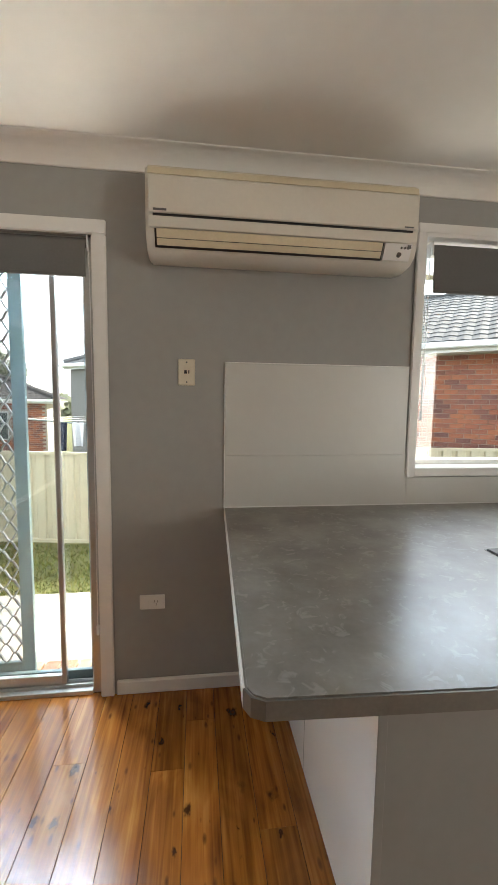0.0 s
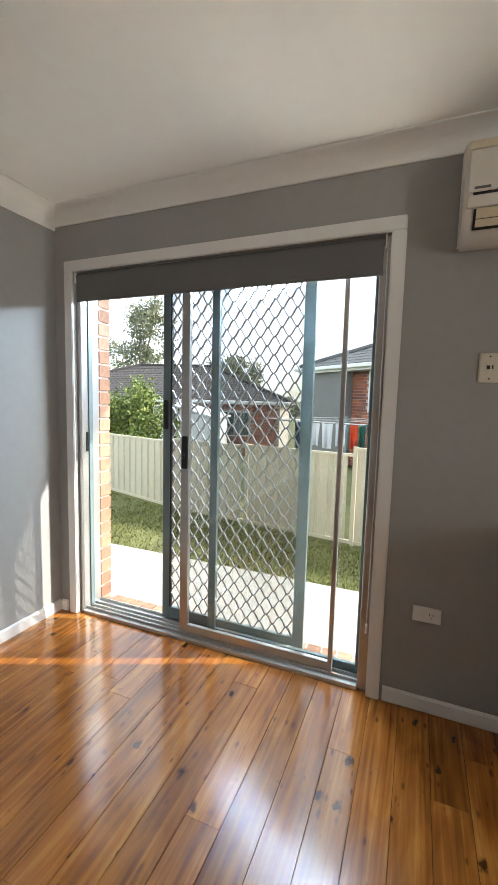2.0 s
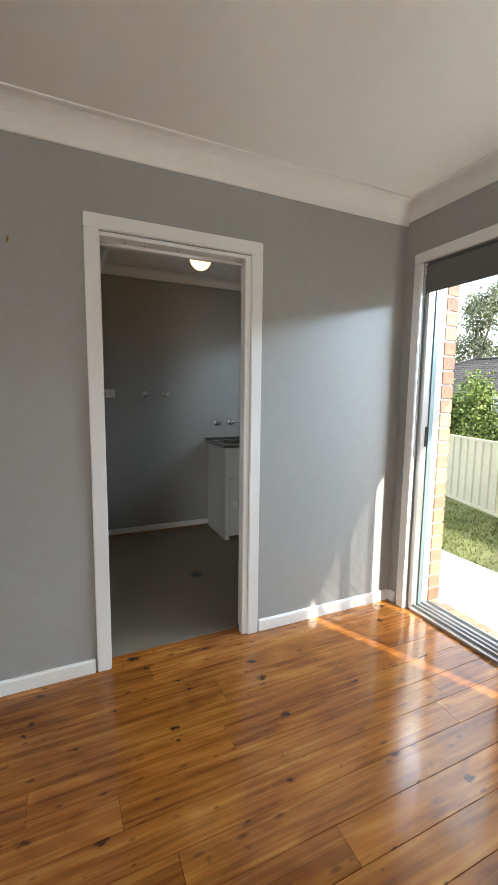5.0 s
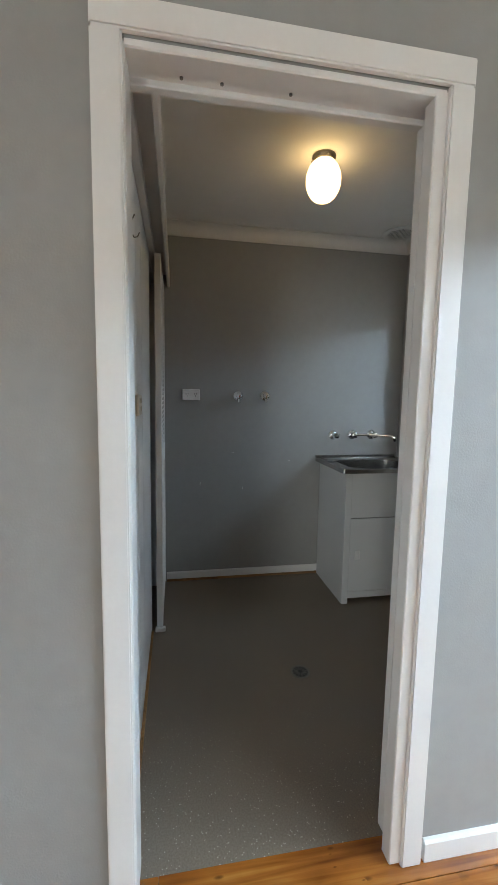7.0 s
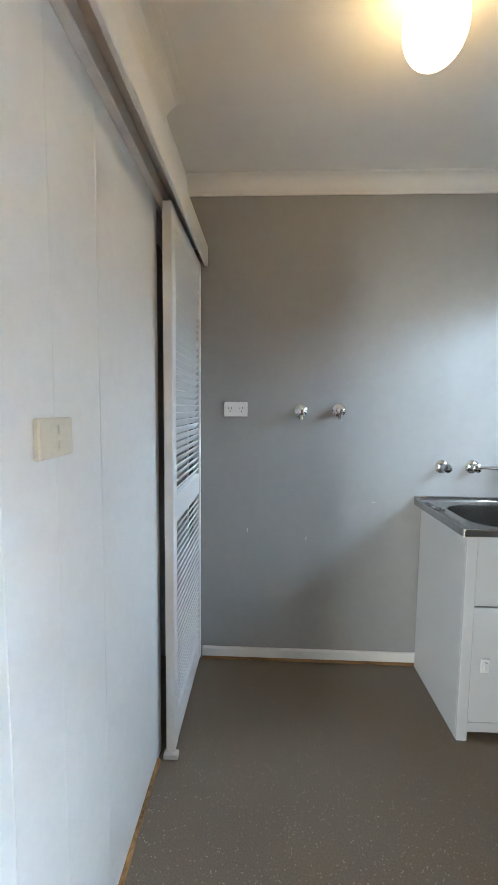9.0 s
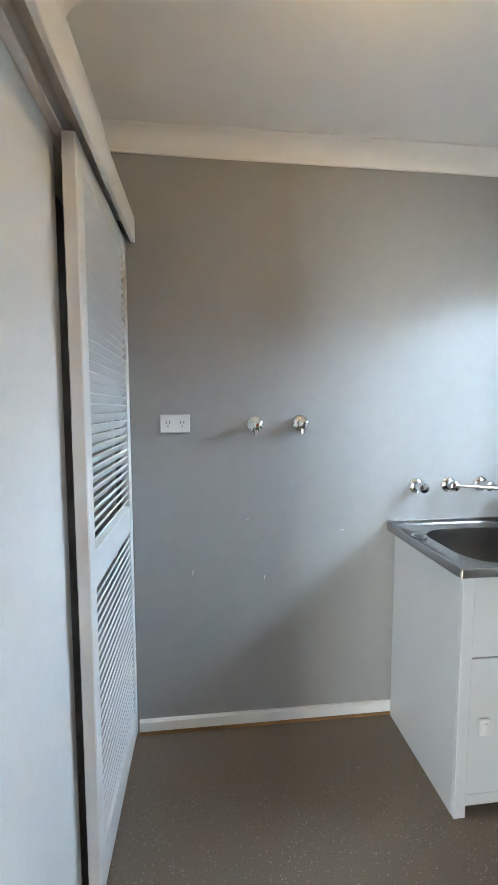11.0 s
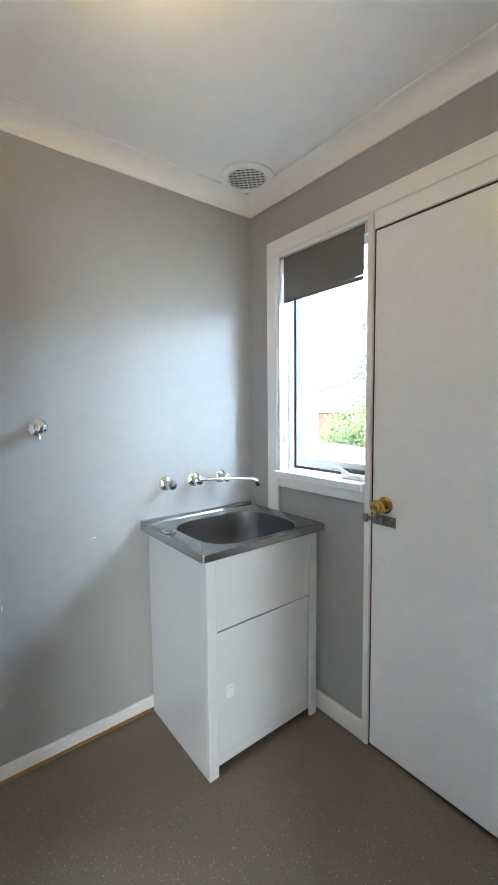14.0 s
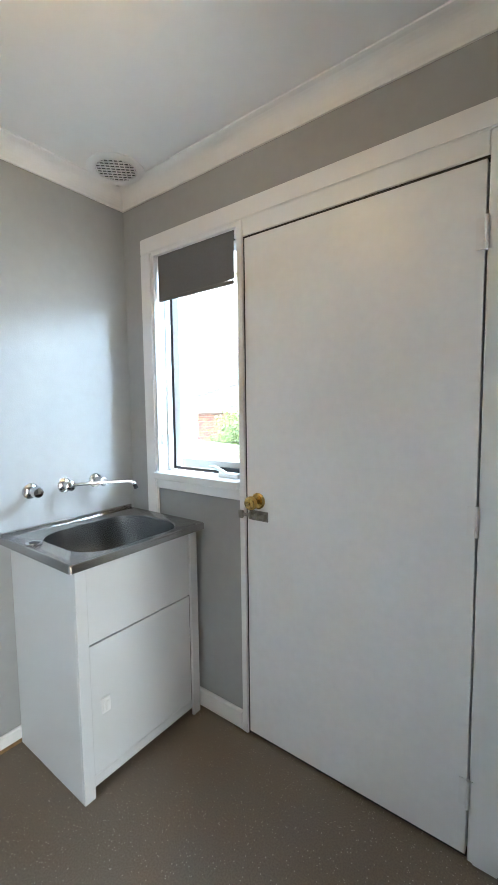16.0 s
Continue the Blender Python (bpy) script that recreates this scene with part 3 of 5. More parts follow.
skirting("baseboard_divider_south", "y", S_WALL, 0.062, D, 1, 0.0, 0.066)
skirting("baseboard_divider_north", "y", 0.928, N - 0.014, D, 1, 0.0, 0.066)
skirting("baseboard_north_corner", "x", D + 0.014, -2.245, N, -1, 0.0, 0.066)
skirting("baseboard_north", "x", -0.322, 0.452, N, -1, 0.004, 0.07)
skirting("baseboard_laundry_west", "y", 0.17, 1.30, W, 1, 0.02, 0.068, "white skirting board lifted off the floor")
skirting("baseboard_laundry_north", "x", -3.99, -3.496, N, -1, 0.004, 0.082)
skirting("baseboard_laundry_north_east", "x", -2.56, DL, N, -1, 0.004, 0.082)
single("trim_raw_edge_west", box(W, W + 0.01, 0.17, 1.30, 0.0, 0.021), M_RAW, "bare brown timber edge under the skirting", "trim", kind="structure")
single("trim_raw_edge_partition", box(-3.56, DL, PART, PART + 0.012, 0.0, 0.016), M_RAW, "bare brown timber edge at the floor", "trim", kind="structure")


def casing(name, axis, u0, u1, z1, wall, out, width, thick=0.018, legs=(0.0, 0.0), label="white painted timber architrave"):
    """Architrave round an opening: two legs and a head, with a moulded face."""
    root = thing(name, label, "architrave", kind="structure")

    def piece(nm, bm):
        bmesh.ops.bevel(bm, geom=[e for e in bm.edges], offset=0.004, segments=2, affect="EDGES")
        part(nm, bm, M_TRIM, root)

    def b(ua, ub, za, zb):
        w0, w1 = sorted((wall, wall + out * thick))
        return box(ua, ub, w0, w1, za, zb) if axis == "y" else box(w0, w1, ua, ub, za, zb)

    if legs[0] is not None:
        piece("leg", b(u0 - width, u0, legs[0], z1))
    if legs[1] is not None:
        piece("leg", b(u1, u1 + width, legs[1], z1))
    piece("head", b(u0 - width, u1 + width, z1, z1 + width))
    return root


casing("trim_sliding_door", "y", SX0, SX1, SZ1, N, -1, 0.06)
casing("trim_kitchen_window", "y", KX0, KX1, KZ1, N, -1, 0.046, legs=(1.035, 1.035))
casing("trim_doorway_kitchen", "x", DY0, DY1, DZ1 + 0.01, D, 1, 0.062)
casing("trim_laundry_frame", "y", LX0, LX1, LZ1, N, -1, 0.072, legs=(0.0, 0.0))

# jamb linings
lin = thing("trim_doorway_lining", "white painted door lining with a sliding track slot", "door lining", kind="structure")
part("jamb", box(DL - 0.004, D + 0.004, DY0 - 0.02, DY0 + 0.004, 0, DZ1, 0.003), M_TRIM, lin)
part("jamb", box(D - 0.04, D + 0.004, DY1 - 0.03, DY1 + 0.02, 0, DZ1, 0.003), M_TRIM, lin)
part("jamb", box(DL - 0.004, DL + 0.03, DY1 - 0.004, DY1 + 0.02, 0, DZ1, 0.003), M_TRIM, lin)
part("slot_back", box(DL + 0.03, D - 0.04, DY1 + 0.012, DY1 + 0.02, 0, DZ1), M_SEAL_GAP, lin)
part("head", box(D - 0.045, D + 0.004, DY0, DY1, DZ1 - 0.012, DZ1 + 0.005, 0.003), M_TRIM, lin)
part("head", box(DL - 0.004, DL + 0.025, DY0, DY1, DZ1 - 0.02, DZ1 + 0.005, 0.003), M_TRIM, lin)
part("track", box(DL + 0.025, D - 0.045, DY0, DY1, DZ1 - 0.006, DZ1 + 0.004), M_TRIM, lin)
for yy in (0.25, 0.34, 0.5):
    part("screw", cyl((-2.37, yy, DZ1 - 0.01), (-2.37, yy, DZ1 - 0.006), 0.004, n=8), M_OLDMETAL, lin)


# ---- sliding door ----
def sliding_door():
    root = thing("door_sliding", "aluminium sliding glass door, slid half open, with diamond grille screen", "sliding door", kind="structure")
    y0, y1 = 1.905, 2.075
    fr = part("door_frame", box(SX0, SX0 + 0.03, y0, y1, 0.0, SZ1, 0.003), M_ALU, root)
    part("frame_right", box(SX1 - 0.045, SX1, y0, y1, 0.0, SZ1, 0.003), M_ALU, root)
    part("frame_head", box(SX0 + 0.03, SX1 - 0.045, y0, y1, SZ1 - 0.04, SZ1, 0.002), M_ALU, root)
    part("frame_sill", box(SX0 + 0.03, SX1 - 0.045, y0 - 0.012, y1, -0.01, 0.02, 0.002), M_ALU, root)
    for yy in (1.925, 1.962, 2.0, 2.05):
        part("sill_track", box(SX0 + 0.03, SX1 - 0.045, yy - 0.003, yy + 0.003, 0.02, 0.036), M_ALU, root)
    part("frame_stop", box(SX0 + 0.03, SX0 + 0.038, 1.955, 1.985, 0.02, SZ1 - 0.04), M_GALV, root)

    def panel(nm, x0, x1, y, stl, str_, rail_b, rail_t, th, metal, lab):
        p = part(nm, box(x0, x0 + stl, y - th / 2, y + th / 2, 0.03, SZ1 - 0.045, 0.002), metal, root, lab)
        part("stile", box(x1 - str_, x1, y - th / 2, y + th / 2, 0.03, SZ1 - 0.045, 0.002), metal, p)
        part("bottom_rail", box(x0 + stl, x1 - str_, y - th / 2 + 0.001, y + th / 2 - 0.001, 0.03, 0.03 + rail_b, 0.002), metal, p)
        part("top_rail", box(x0 + stl, x1 - str_, y - th / 2 + 0.001, y + th / 2 - 0.001, SZ1 - 0.045 - rail_t, SZ1 - 0.045, 0.002), metal, p)
        return p

    def pane(p, x0, x1, y, z0):
        g = part("pane", box(x0, x1, y - 0.002, y + 0.002, z0, SZ1 - 0.08), M_GLASS, p)
        g.visible_shadow = False

    a = panel("sliding_panel", -1.448, -0.567, 1.944, 0.05, 0.022, 0.05, 0.05, 0.028, M_ALU, "aluminium framed glass panel slid over the fixed one")
    pane(a, -1.4, -0.588, 1.944, 0.078)
    f = panel("fixed_panel", -1.287, SX1 - 0.045, 1.985, 0.045, 0.02, 0.045, 0.05, 0.026, M_GALV, "fixed aluminium framed glass panel")
    pane(f, -1.243, SX1 - 0.063, 1.985, 0.074)
    s = panel("screen_panel", -1.632, -0.742, 2.04, 0.048, 0.058, 0.07, 0.06, 0.026, M_GALV, "grey metal security screen with diamond grille")
    # diamond grille: zigzag strips side by side
    bm = bmesh.new()
    gx0, gx1, gz0, gz1 = -1.584, -0.80, 0.10, SZ1 - 0.105
    cols, rows = 10, 20
    cw, ch = (gx1 - gx0) / cols, (gz1 - gz0) / rows
    r = 0.0032

    def strip(p, q):
        d = (Vector(q) - Vector(p))
        side = Vector((0, 1, 0)).cross(d).normalized() * r
        dep = Vector((0, 0.006, 0))
        v = [bm.verts.new(Vector(pt) + sg * side + dg * dep) for pt in (p, q) for sg in (-1, 1) for dg in (-1, 1)]
        for idx in ((0, 1, 5, 4), (2, 6, 7, 3), (0, 4, 6, 2), (1, 3, 7, 5)):
            bm.faces.new([v[i] for i in idx])

    for c in range(cols + 1):
        for rr in range(rows):
            base = gx0 + c * cw
            for sg in (1, -1):
                if (c == 0 and sg < 0) or (c == cols and sg > 0):
                    continue
                mid = base + sg * (cw / 2 - 0.002)
                z0, z1 = gz0 + rr * ch, gz0 + (rr + 1) * ch
                zm = (z0 + z1) / 2
                pts = [(base + sg * 0.003, 2.04, z0), (base + sg * cw * 0.18, 2.04, z0 + ch * 0.12), (mid - sg * cw * 0.1, 2.04, zm - ch * 0.08), (mid, 2.04, zm), (mid - sg * cw * 0.1, 2.04, zm + ch * 0.08), (base + sg * cw * 0.18, 2.04, z1 - ch * 0.12), (base + sg * 0.003, 2.04, z1)]
                for p, q in zip(pts, pts[1:]):
                    strip(p, q)
    part("fly_mesh", box(gx0, gx1, 2.0475, 2.0482, gz0, gz1), M_FLY, s, "fine grey fly mesh")
    part("diamond_grille", bm, M_WIRE, s, "bare metal diamond grille")
    # handles and rubber seals
    h = part("handle", box(-1.436, -1.402, 1.914, 1.931, 0.985, 1.165, 0.004, 2), M_BLACK, a, "black pull handle with lock")
    part("lock_snib", box(-1.424, -1.414, 1.904, 1.915, 1.04, 1.075, 0.002), M_BLACK, h)
    part("handle", box(-1.618, -1.592, 2.006, 2.028, 1.19, 1.36, 0.004, 2), M_BLACK, s, "black screen door lock")
    part("seal", box(-1.584, -1.574, 2.03, 2.05, 0.1, SZ1 - 0.1), M_SEAL_GAP, s)
    part("strike", box(SX0 + 0.022, SX0 + 0.036, 1.935, 1.95, 1.03, 1.15, 0.002), M_BLACK, fr, "black lock keeper")
    return root


sliding_door()


def roller_blind(name, x0, x1, y, z_top, z_bot, cord_x, label, chain_to, tilt=0.0, tube_r=0.024):
    root = thing(name, label, "roller blind")
    # fabric: hangs from the front of the tube
    bm = bmesh.new()
    seg = 14
    for i in range(seg):
        xa, xb = x0 + (x1 - x0) * i / seg, x0 + (x1 - x0) * (i + 1) / seg
        wa, wb = 0.002 * math.sin(i * 1.3), 0.002 * math.sin((i + 1) * 1.3)
        for off in (0.0, 0.0016):
            bm.faces.new([bm.verts.new(p) for p in ((xa, y + off, z_top), (xb, y + off, z_top), (xb, y + off + wb, z_bot + tilt * (xb - x0)), (xa, y + off + wa, z_bot + tilt * (xa - x0)))])
    part("fabric", bm, M_BLIND, root)
    part("hem_bar", box(x0, x1, y - 0.003, y + 0.005, z_bot - 0.006, z_bot + 0.012, 0.003), M_BLIND, root)
    part("tube", cyl((x0 - 0.004, y + tube_r, z_top), (x1 + 0.004, y + tube_r, z_top), tube_r), M_BLIND, root)
    for xx in (x0 - 0.012, x1 + 0.005):
        part("bracket", box(xx, xx + 0.007, y - 0.004, y + 2 * tube_r + 0.004, z_top - tube_r - 0.01, z_top + tube_r + 0.01, 0.002), M_WHITEPL, root)
    if chain_to is not None:
        part("chain", tube([(cord_x, y - 0.004, z_top), (cord_x + 0.003, y - 0.002, (z_top + chain_to) / 2), (cord_x, y, chain_to)], 0.0022, 6), M_WHITEPL, root)
        part("chain", tube([(cord_x, y + 0.03, z_top), (cord_x + 0.004, y + 0.02, (z_top + chain_to) / 2), (cord_x, y, chain_to)], 0.0022, 6), M_WHITEPL, root)
        part("chain_guide", box(cord_x - 0.006, cord_x + 0.006, y - 0.006, y + 0.012, chain_to - 0.035, chain_to + 0.012, 0.003), M_WHITEPL, root)
    return root


roller_blind("roller_blind", SX0 + 0.012, SX1 - 0.03, 1.893, 2.062, 1.923, SX1 - 0.014, "dark grey roller blind rolled up above the sliding door", 0.33)
roller_blind("roller_blind", KX0 + 0.055, KX1 - 0.02, 1.895, 2.13, 1.93, KX0 + 0.03, "dark grey roller blind half down at the kitchen window", 1.35)

# ---- kitchen window ----
def kitchen_window():
    root = thing("window_kitchen", "aluminium sliding window with white timber reveal", "window", kind="structure")
    part("sill", box(KX0, KX1, 1.875, 2.08, KZ0 - 0.038, KZ0 + 0.005, 0.004), M_TRIM, root)
    part("reveal", box(KX0 - 0.004, KX0 + 0.004, N + 0.002, 2.0, KZ0, KZ1), M_TRIM, root)
    part("reveal", box(KX1 - 0.012, KX1 + 0.004, N - 0.012, 2.0, KZ0, KZ1), M_TRIM, root)
    part("reveal", box(KX0 + 0.004, KX1 - 0.012, N - 0.012, 2.0, KZ1 - 0.012, KZ1 + 0.004), M_TRIM, root)
    for nm, b in (("frame_sill", (KX0, KX1, 2.0, 2.08, KZ0 - 0.01, KZ0 + 0.03)), ("frame_head", (KX0, KX1, 2.0, 2.08, KZ1 - 0.035, KZ1)), ("frame_side", (KX0, KX0 + 0.02, 2.0, 2.08, KZ0 + 0.03, KZ1 - 0.035)), ("frame_side", (KX1 - 0.03, KX1, 2.0, 2.08, KZ0 + 0.03, KZ1 - 0.035)), ("mullion", (1.94, 1.98, 2.01, 2.06, KZ0 + 0.03, KZ1 - 0.035))):
        part(nm, box(*b, 0.002), M_ALU, root)
    for xa, xb in ((KX0 + 0.02, 1.94), (1.98, KX1 - 0.03)):
        g = part("pane", box(xa, xb, 2.036, 2.04, KZ0 + 0.03, KZ1 - 0.035), M_GLASS, root)
        g.visible_shadow = False


kitchen_window()

# unseen window, added to hold the fill lamp
def unseen_east_window():
    root = thing("window_east", "wide aluminium living room window, added unseen around the fill lamp", "window", kind="structure")
    x = E_WALL + 0.03
    for b in ((x, x + 0.04, EAST_Y0, EAST_Y1, EAST_Z0, EAST_Z0 + 0.04), (x, x + 0.04, EAST_Y0, EAST_Y1, EAST_Z1 - 0.04, EAST_Z1)):
        part("rail", box(*b, 0.002), M_ALU, root)
    for yy in (EAST_Y0, (EAST_Y0 + EAST_Y1) / 2 - 0.02, EAST_Y1 - 0.04):
        part("stile", box(x, x + 0.04, yy, yy + 0.04, EAST_Z0 + 0.04, EAST_Z1 - 0.04, 0.002), M_ALU, root)
    for ya, yb in ((EAST_Y0 + 0.04, (EAST_Y0 + EAST_Y1) / 2 - 0.02), ((EAST_Y0 + EAST_Y1) / 2 + 0.02, EAST_Y1 - 0.04)):
        g = part("pane", box(x + 0.018, x + 0.022, ya, yb, EAST_Z0 + 0.04, EAST_Z1 - 0.04), M_GLASS, root)
        g.visible_shadow = False


unseen_east_window()

# ---- kitchen things ----
def split_aircon():
    root = thing("air_conditioner", "aged cream wall-mounted split air conditioner", "air conditioner")
    x0, x1 = -0.146, 0.958
    outline = [(N, 2.345), (1.84, 2.345), (1.70, 2.292), (1.675, 2.275), (1.664, 2.25), (1.664, 2.11), (1.668, 2.045), (1.69, 2.0), (1.725, 1.976), (1.80, 1.966), (N, 1.98)]
    bm = prism(outline, "x", x0, x1)
    bmesh.ops.bevel(bm, geom=[e for e in bm.edges if abs(e.verts[0].co.x - e.verts[1].co.x) < 1e-4], offset=0.008, segments=2, affect="EDGES")
    part("casing", bm, M_ACBODY, root, smooth=True)
    part("front_panel", box(x0 + 0.012, x1 - 0.012, 1.652, 1.675, 2.102, 2.236, 0.006, 2), M_ACBODY, root)
    part("top_grille", prism([(1.659, 2.243), (1.666, 2.268), (1.69, 2.286), (1.70, 2.27), (1.69, 2.243)], "x", x0 + 0.01, x1 - 0.01), M_ACFLAP, root, "dusty intake strip")
    # black strip standing in for the shadow line below the front panel
    part("panel_gap", box(x0 + 0.028, x1 - 0.028, 1.6615, 1.67, 2.09, 2.102), M_BLACK, root)
    part("lower_trim", box(x0 + 0.012, x1 - 0.012, 1.655, 1.70, 2.05, 2.092, 0.005, 2), M_ACBODY, root)
    part("flap_gap", prism([(1.659, 2.046), (1.668, 2.046), (1.70, 1.99), (1.691, 1.986)], "x", x0 + 0.034, x1 - 0.15), M_BLACK, root)
    part("flap", prism([(1.653, 2.044), (1.662, 2.044), (1.676, 2.018), (1.667, 2.016)], "x", x0 + 0.042, x1 - 0.158), M_ACFLAP, root, "yellowed air flap")
    part("flap", prism([(1.667, 2.013), (1.677, 2.015), (1.69, 1.996), (1.681, 1.992)], "x", x0 + 0.042, x1 - 0.158), M_ACFLAP, root, "yellowed air flap")
    disp = part("display", prism([(1.655, 2.046), (1.668, 2.046), (1.697, 1.992), (1.684, 1.988)], "x", x1 - 0.146, x1 - 0.03), M_WHITEPL, root, "white signal panel")
    for k in range(3):
        part("indicator", box(x1 - 0.078 + 0.015 * k, x1 - 0.073 + 0.015 * k, 1.656, 1.664, 2.028, 2.035), M_INK, disp)
    part("indicator", box(x1 - 0.05, x1 - 0.036, 1.654, 1.664, 2.03, 2.042), M_INK, disp)
    part("button", cyl((x1 - 0.08, 1.678, 2.006), (x1 - 0.08, 1.667, 2.01), 0.009, n=16), M_INK, disp)
    part("maker_mark", box(x0 + 0.03, x0 + 0.08, 1.6505, 1.6525, 2.108, 2.116), M_INK, root)
    part("maker_mark", box(x1 - 0.07, x1 - 0.03, 1.6505, 1.6525, 2.108, 2.113), M_INK, root)


split_aircon()


def power_point(name, axis, u, z, wall, out, w, h, label, gangs, material=None):
    """A wall plate with rocker switches and three-pin slots. u: middle along the wall."""
    material = material or M_WHITEPL
    root = thing(name, label, "power point")

    def b(ua, ub, za, zb, d0, d1, bev=0.0):
        w0, w1 = sorted((wall + out * d0, wall + out * d1))
        return box(ua, ub, w0, w1, za, zb, bev) if axis == "y" else box(w0, w1, ua, ub, za, zb, bev)

    part("plate", b(u - w / 2, u + w / 2, z - h / 2, z + h / 2, 0, 0.011, 0.003), material, root)
    for g in gangs:
        kind, du = g
        if kind == "switch":
            part("rocker", b(u + du - 0.006, u + du + 0.006, z - 0.01, z + 0.01, 0.011, 0.014, 0.001), material, root)
        elif kind == "rocker_top":
            part("rocker", b(u + du - 0.011, u + du + 0.011, z + 0.012, z + 0.022, 0.011, 0.014, 0.001), material, root)
        else:
            for sx, sz, sl in ((-0.007, 0.005, 0.35), (0.007, 0.005, -0.35), (0.0, -0.01, 0)):
                part("pin_slot", b(u + du + sx - 0.0014, u + du + sx + 0.0014, z + sz - 0.005, z + sz + 0.005, 0.0105, 0.0118), M_BLACK, root)
    return root


power_point("power_point", "y", -0.157, 0.452, N, -1, 0.115, 0.068, "white single power point on the grey wall", (("switch", -0.022), ("pins", 0.018)))
ctl = thing("wall_plate", "cream vertical wall plate with a small black socket", "wall plate")
part("plate", box(-0.034, 0.041, N - 0.012, N, 1.463, 1.58, 0.004), M_CREAMPL, ctl)
part("insert", box(-0.012, 0.024, N - 0.015, N - 0.012, 1.5, 1.545, 0.001), M_CREAMPL, ctl)
part("socket", box(-0.007, 0.005, N - 0.0165, N - 0.0148, 1.515, 1.53), M_BLACK, ctl)
part("socket", box(0.011, 0.016, N - 0.0165, N - 0.0148, 1.515, 1.53), M_BLACK, ctl)
for zz in (1.478, 1.565):
    part("screw", cyl((0.0035, N - 0.012, zz), (0.0035, N - 0.0135, zz), 0.004, n=10), M_INK, ctl)


def peninsula():
    top = thing("benchtop", "grey stone-look laminate benchtop with clipped corner", "benchtop")
    out = [(0.181, N - 0.002), (0.133, 0.66), (0.143, 0.64), (0.165, 0.628), (0.56, 0.612), (2.9, 0.60), (2.9, N - 0.002)]
    bm = prism(out, "z", 0.861, 0.8985)
    bmesh.ops.bevel(bm, geom=[e for e in bm.edges if abs(e.verts[0].co.z - e.verts[1].co.z) < 1e-5], offset=0.004, segments=2, affect="EDGES")
    part("slab", bm, M_LAM, top)
    part("edge_strip", prism([(0.176, N - 0.004), (0.1285, 0.662), (0.1325, 0.662), (0.180, N - 0.004)], "z", 0.862, 0.897), M_TRIM, top, "white edge strip")
    # front strip: its dim lighting is put into the grey
    part("edge_strip", prism([(0.129, 0.66), (0.140, 0.636), (0.164, 0.624), (0.56, 0.608), (2.9, 0.596), (2.9, 0.6), (0.56, 0.612), (0.165, 0.628), (0.143, 0.64), (0.133, 0.66)], "z", 0.8612, 0.8975), M_LAMEDGE_DIM, top, "grey edge strip, toned darker for the weak light on it")
    unit = thing("base_cabinet", "white cabinet end panel under the bench overhang", "cabinet")
    part("end_panel", box(0.452, 0.47, 0.80, N - 0.016, 0.0, 0.8605, 0.001), M_CAB, unit)
    part("panel_joint", box(0.4514, 0.4525, 1.385, 1.387, 0.0, 0.86), M_GREYPAN, unit)
    part("back_panel", box(0.47, 2.9, 0.80, 0.82, 0.0, 0.8605, 0.001), M_GREYPAN, unit, "grey back panel")
    part("corner_strip", box(0.45, 0.472, 0.796, 0.80, 0.0, 0.8605, 0.001), M_GREYPAN, unit)
    sp = thing("splashback", "white sheet splashback with one horizontal joint", "splashback")
    part("sheet", box(0.178, 1.062, N - 0.008, N, 1.1456, 1.568, 0.0015), M_SPLASH, sp)
    part("sheet", box(0.178, 1.072, N - 0.008, N, 0.8995, 1.1448, 0.0006), M_SPLASH, sp)
    part("sheet", box(1.072, 2.9, N - 0.008, N, 0.8995, 1.033, 0.0015), M_SPLASH, sp)
    part("edge_trim", box(0.174, 0.1778, N - 0.01, N, 0.9, 1.572), M_TRIM, sp)
    part("edge_trim", box(0.1778, 1.062, N - 0.01, N, 1.5685, 1.572), M_TRIM, sp)
    part("sealant", box(0.178, 2.9, N - 0.014, N - 0.008, 0.8988, 0.903), M_TRIM, sp)
    hob = thing("cooktop", "black glass cooktop set in the benchtop", "cooktop")
    part("glass_top", box(1.035, 1.6, 0.9, 1.245, 0.8986, 0.905, 0.002), M_BLACK, hob)
    part("steel_edge", box(1.03, 1.605, 0.895, 1.25, 0.8984, 0.9005), M_STEEL, hob)


peninsula()


def globe_light(name, x, y, top, label, lit):
    root = thing(name, label, "ceiling light")
    part("ceiling_rose", lathe([(0, 0.054), (0.006, 0.055), (0.016, 0.05), (0.024, 0.042), (0.026, 0.03)], (x, y, top), (0, 0, -1)), M_OLDMETAL, root, "dull metal gallery ring", smooth=True)
    prof = [(0.02, 0.036)]
    for i in range(17):
        a = 0.52 + i / 16 * (math.pi - 0.52)
        prof.append((0.022 + 0.18 * (1 - (math.cos(a) + 1) / (math.cos(0.52) + 1)), max(0.081 * math.sin(a) ** 0.9, 0.002)))
    part("shade", lathe(prof, (x, y, top), (0, 0, -1)), M_GLOBE if lit else M_GLOBE2, root, "glowing oval opal glass shade", smooth=True)
    for k in range(3):
        a = k * 2.1
        part("shade_screw", cyl((x + 0.044 * math.cos(a), y + 0.044 * math.sin(a), top - 0.016), (x + 0.06 * math.cos(a), y + 0.06 * math.sin(a), top - 0.016), 0.003, n=8), M_OLDMETAL, root)


globe_light("ceiling_light", -3.303, 0.912, CEIL_L, "lit oval opal glass ceiling light in the laundry", True)
globe_light("ceiling_light", -0.99, 0.605, CEIL, "lit oval opal glass ceiling light in the dining area", False)
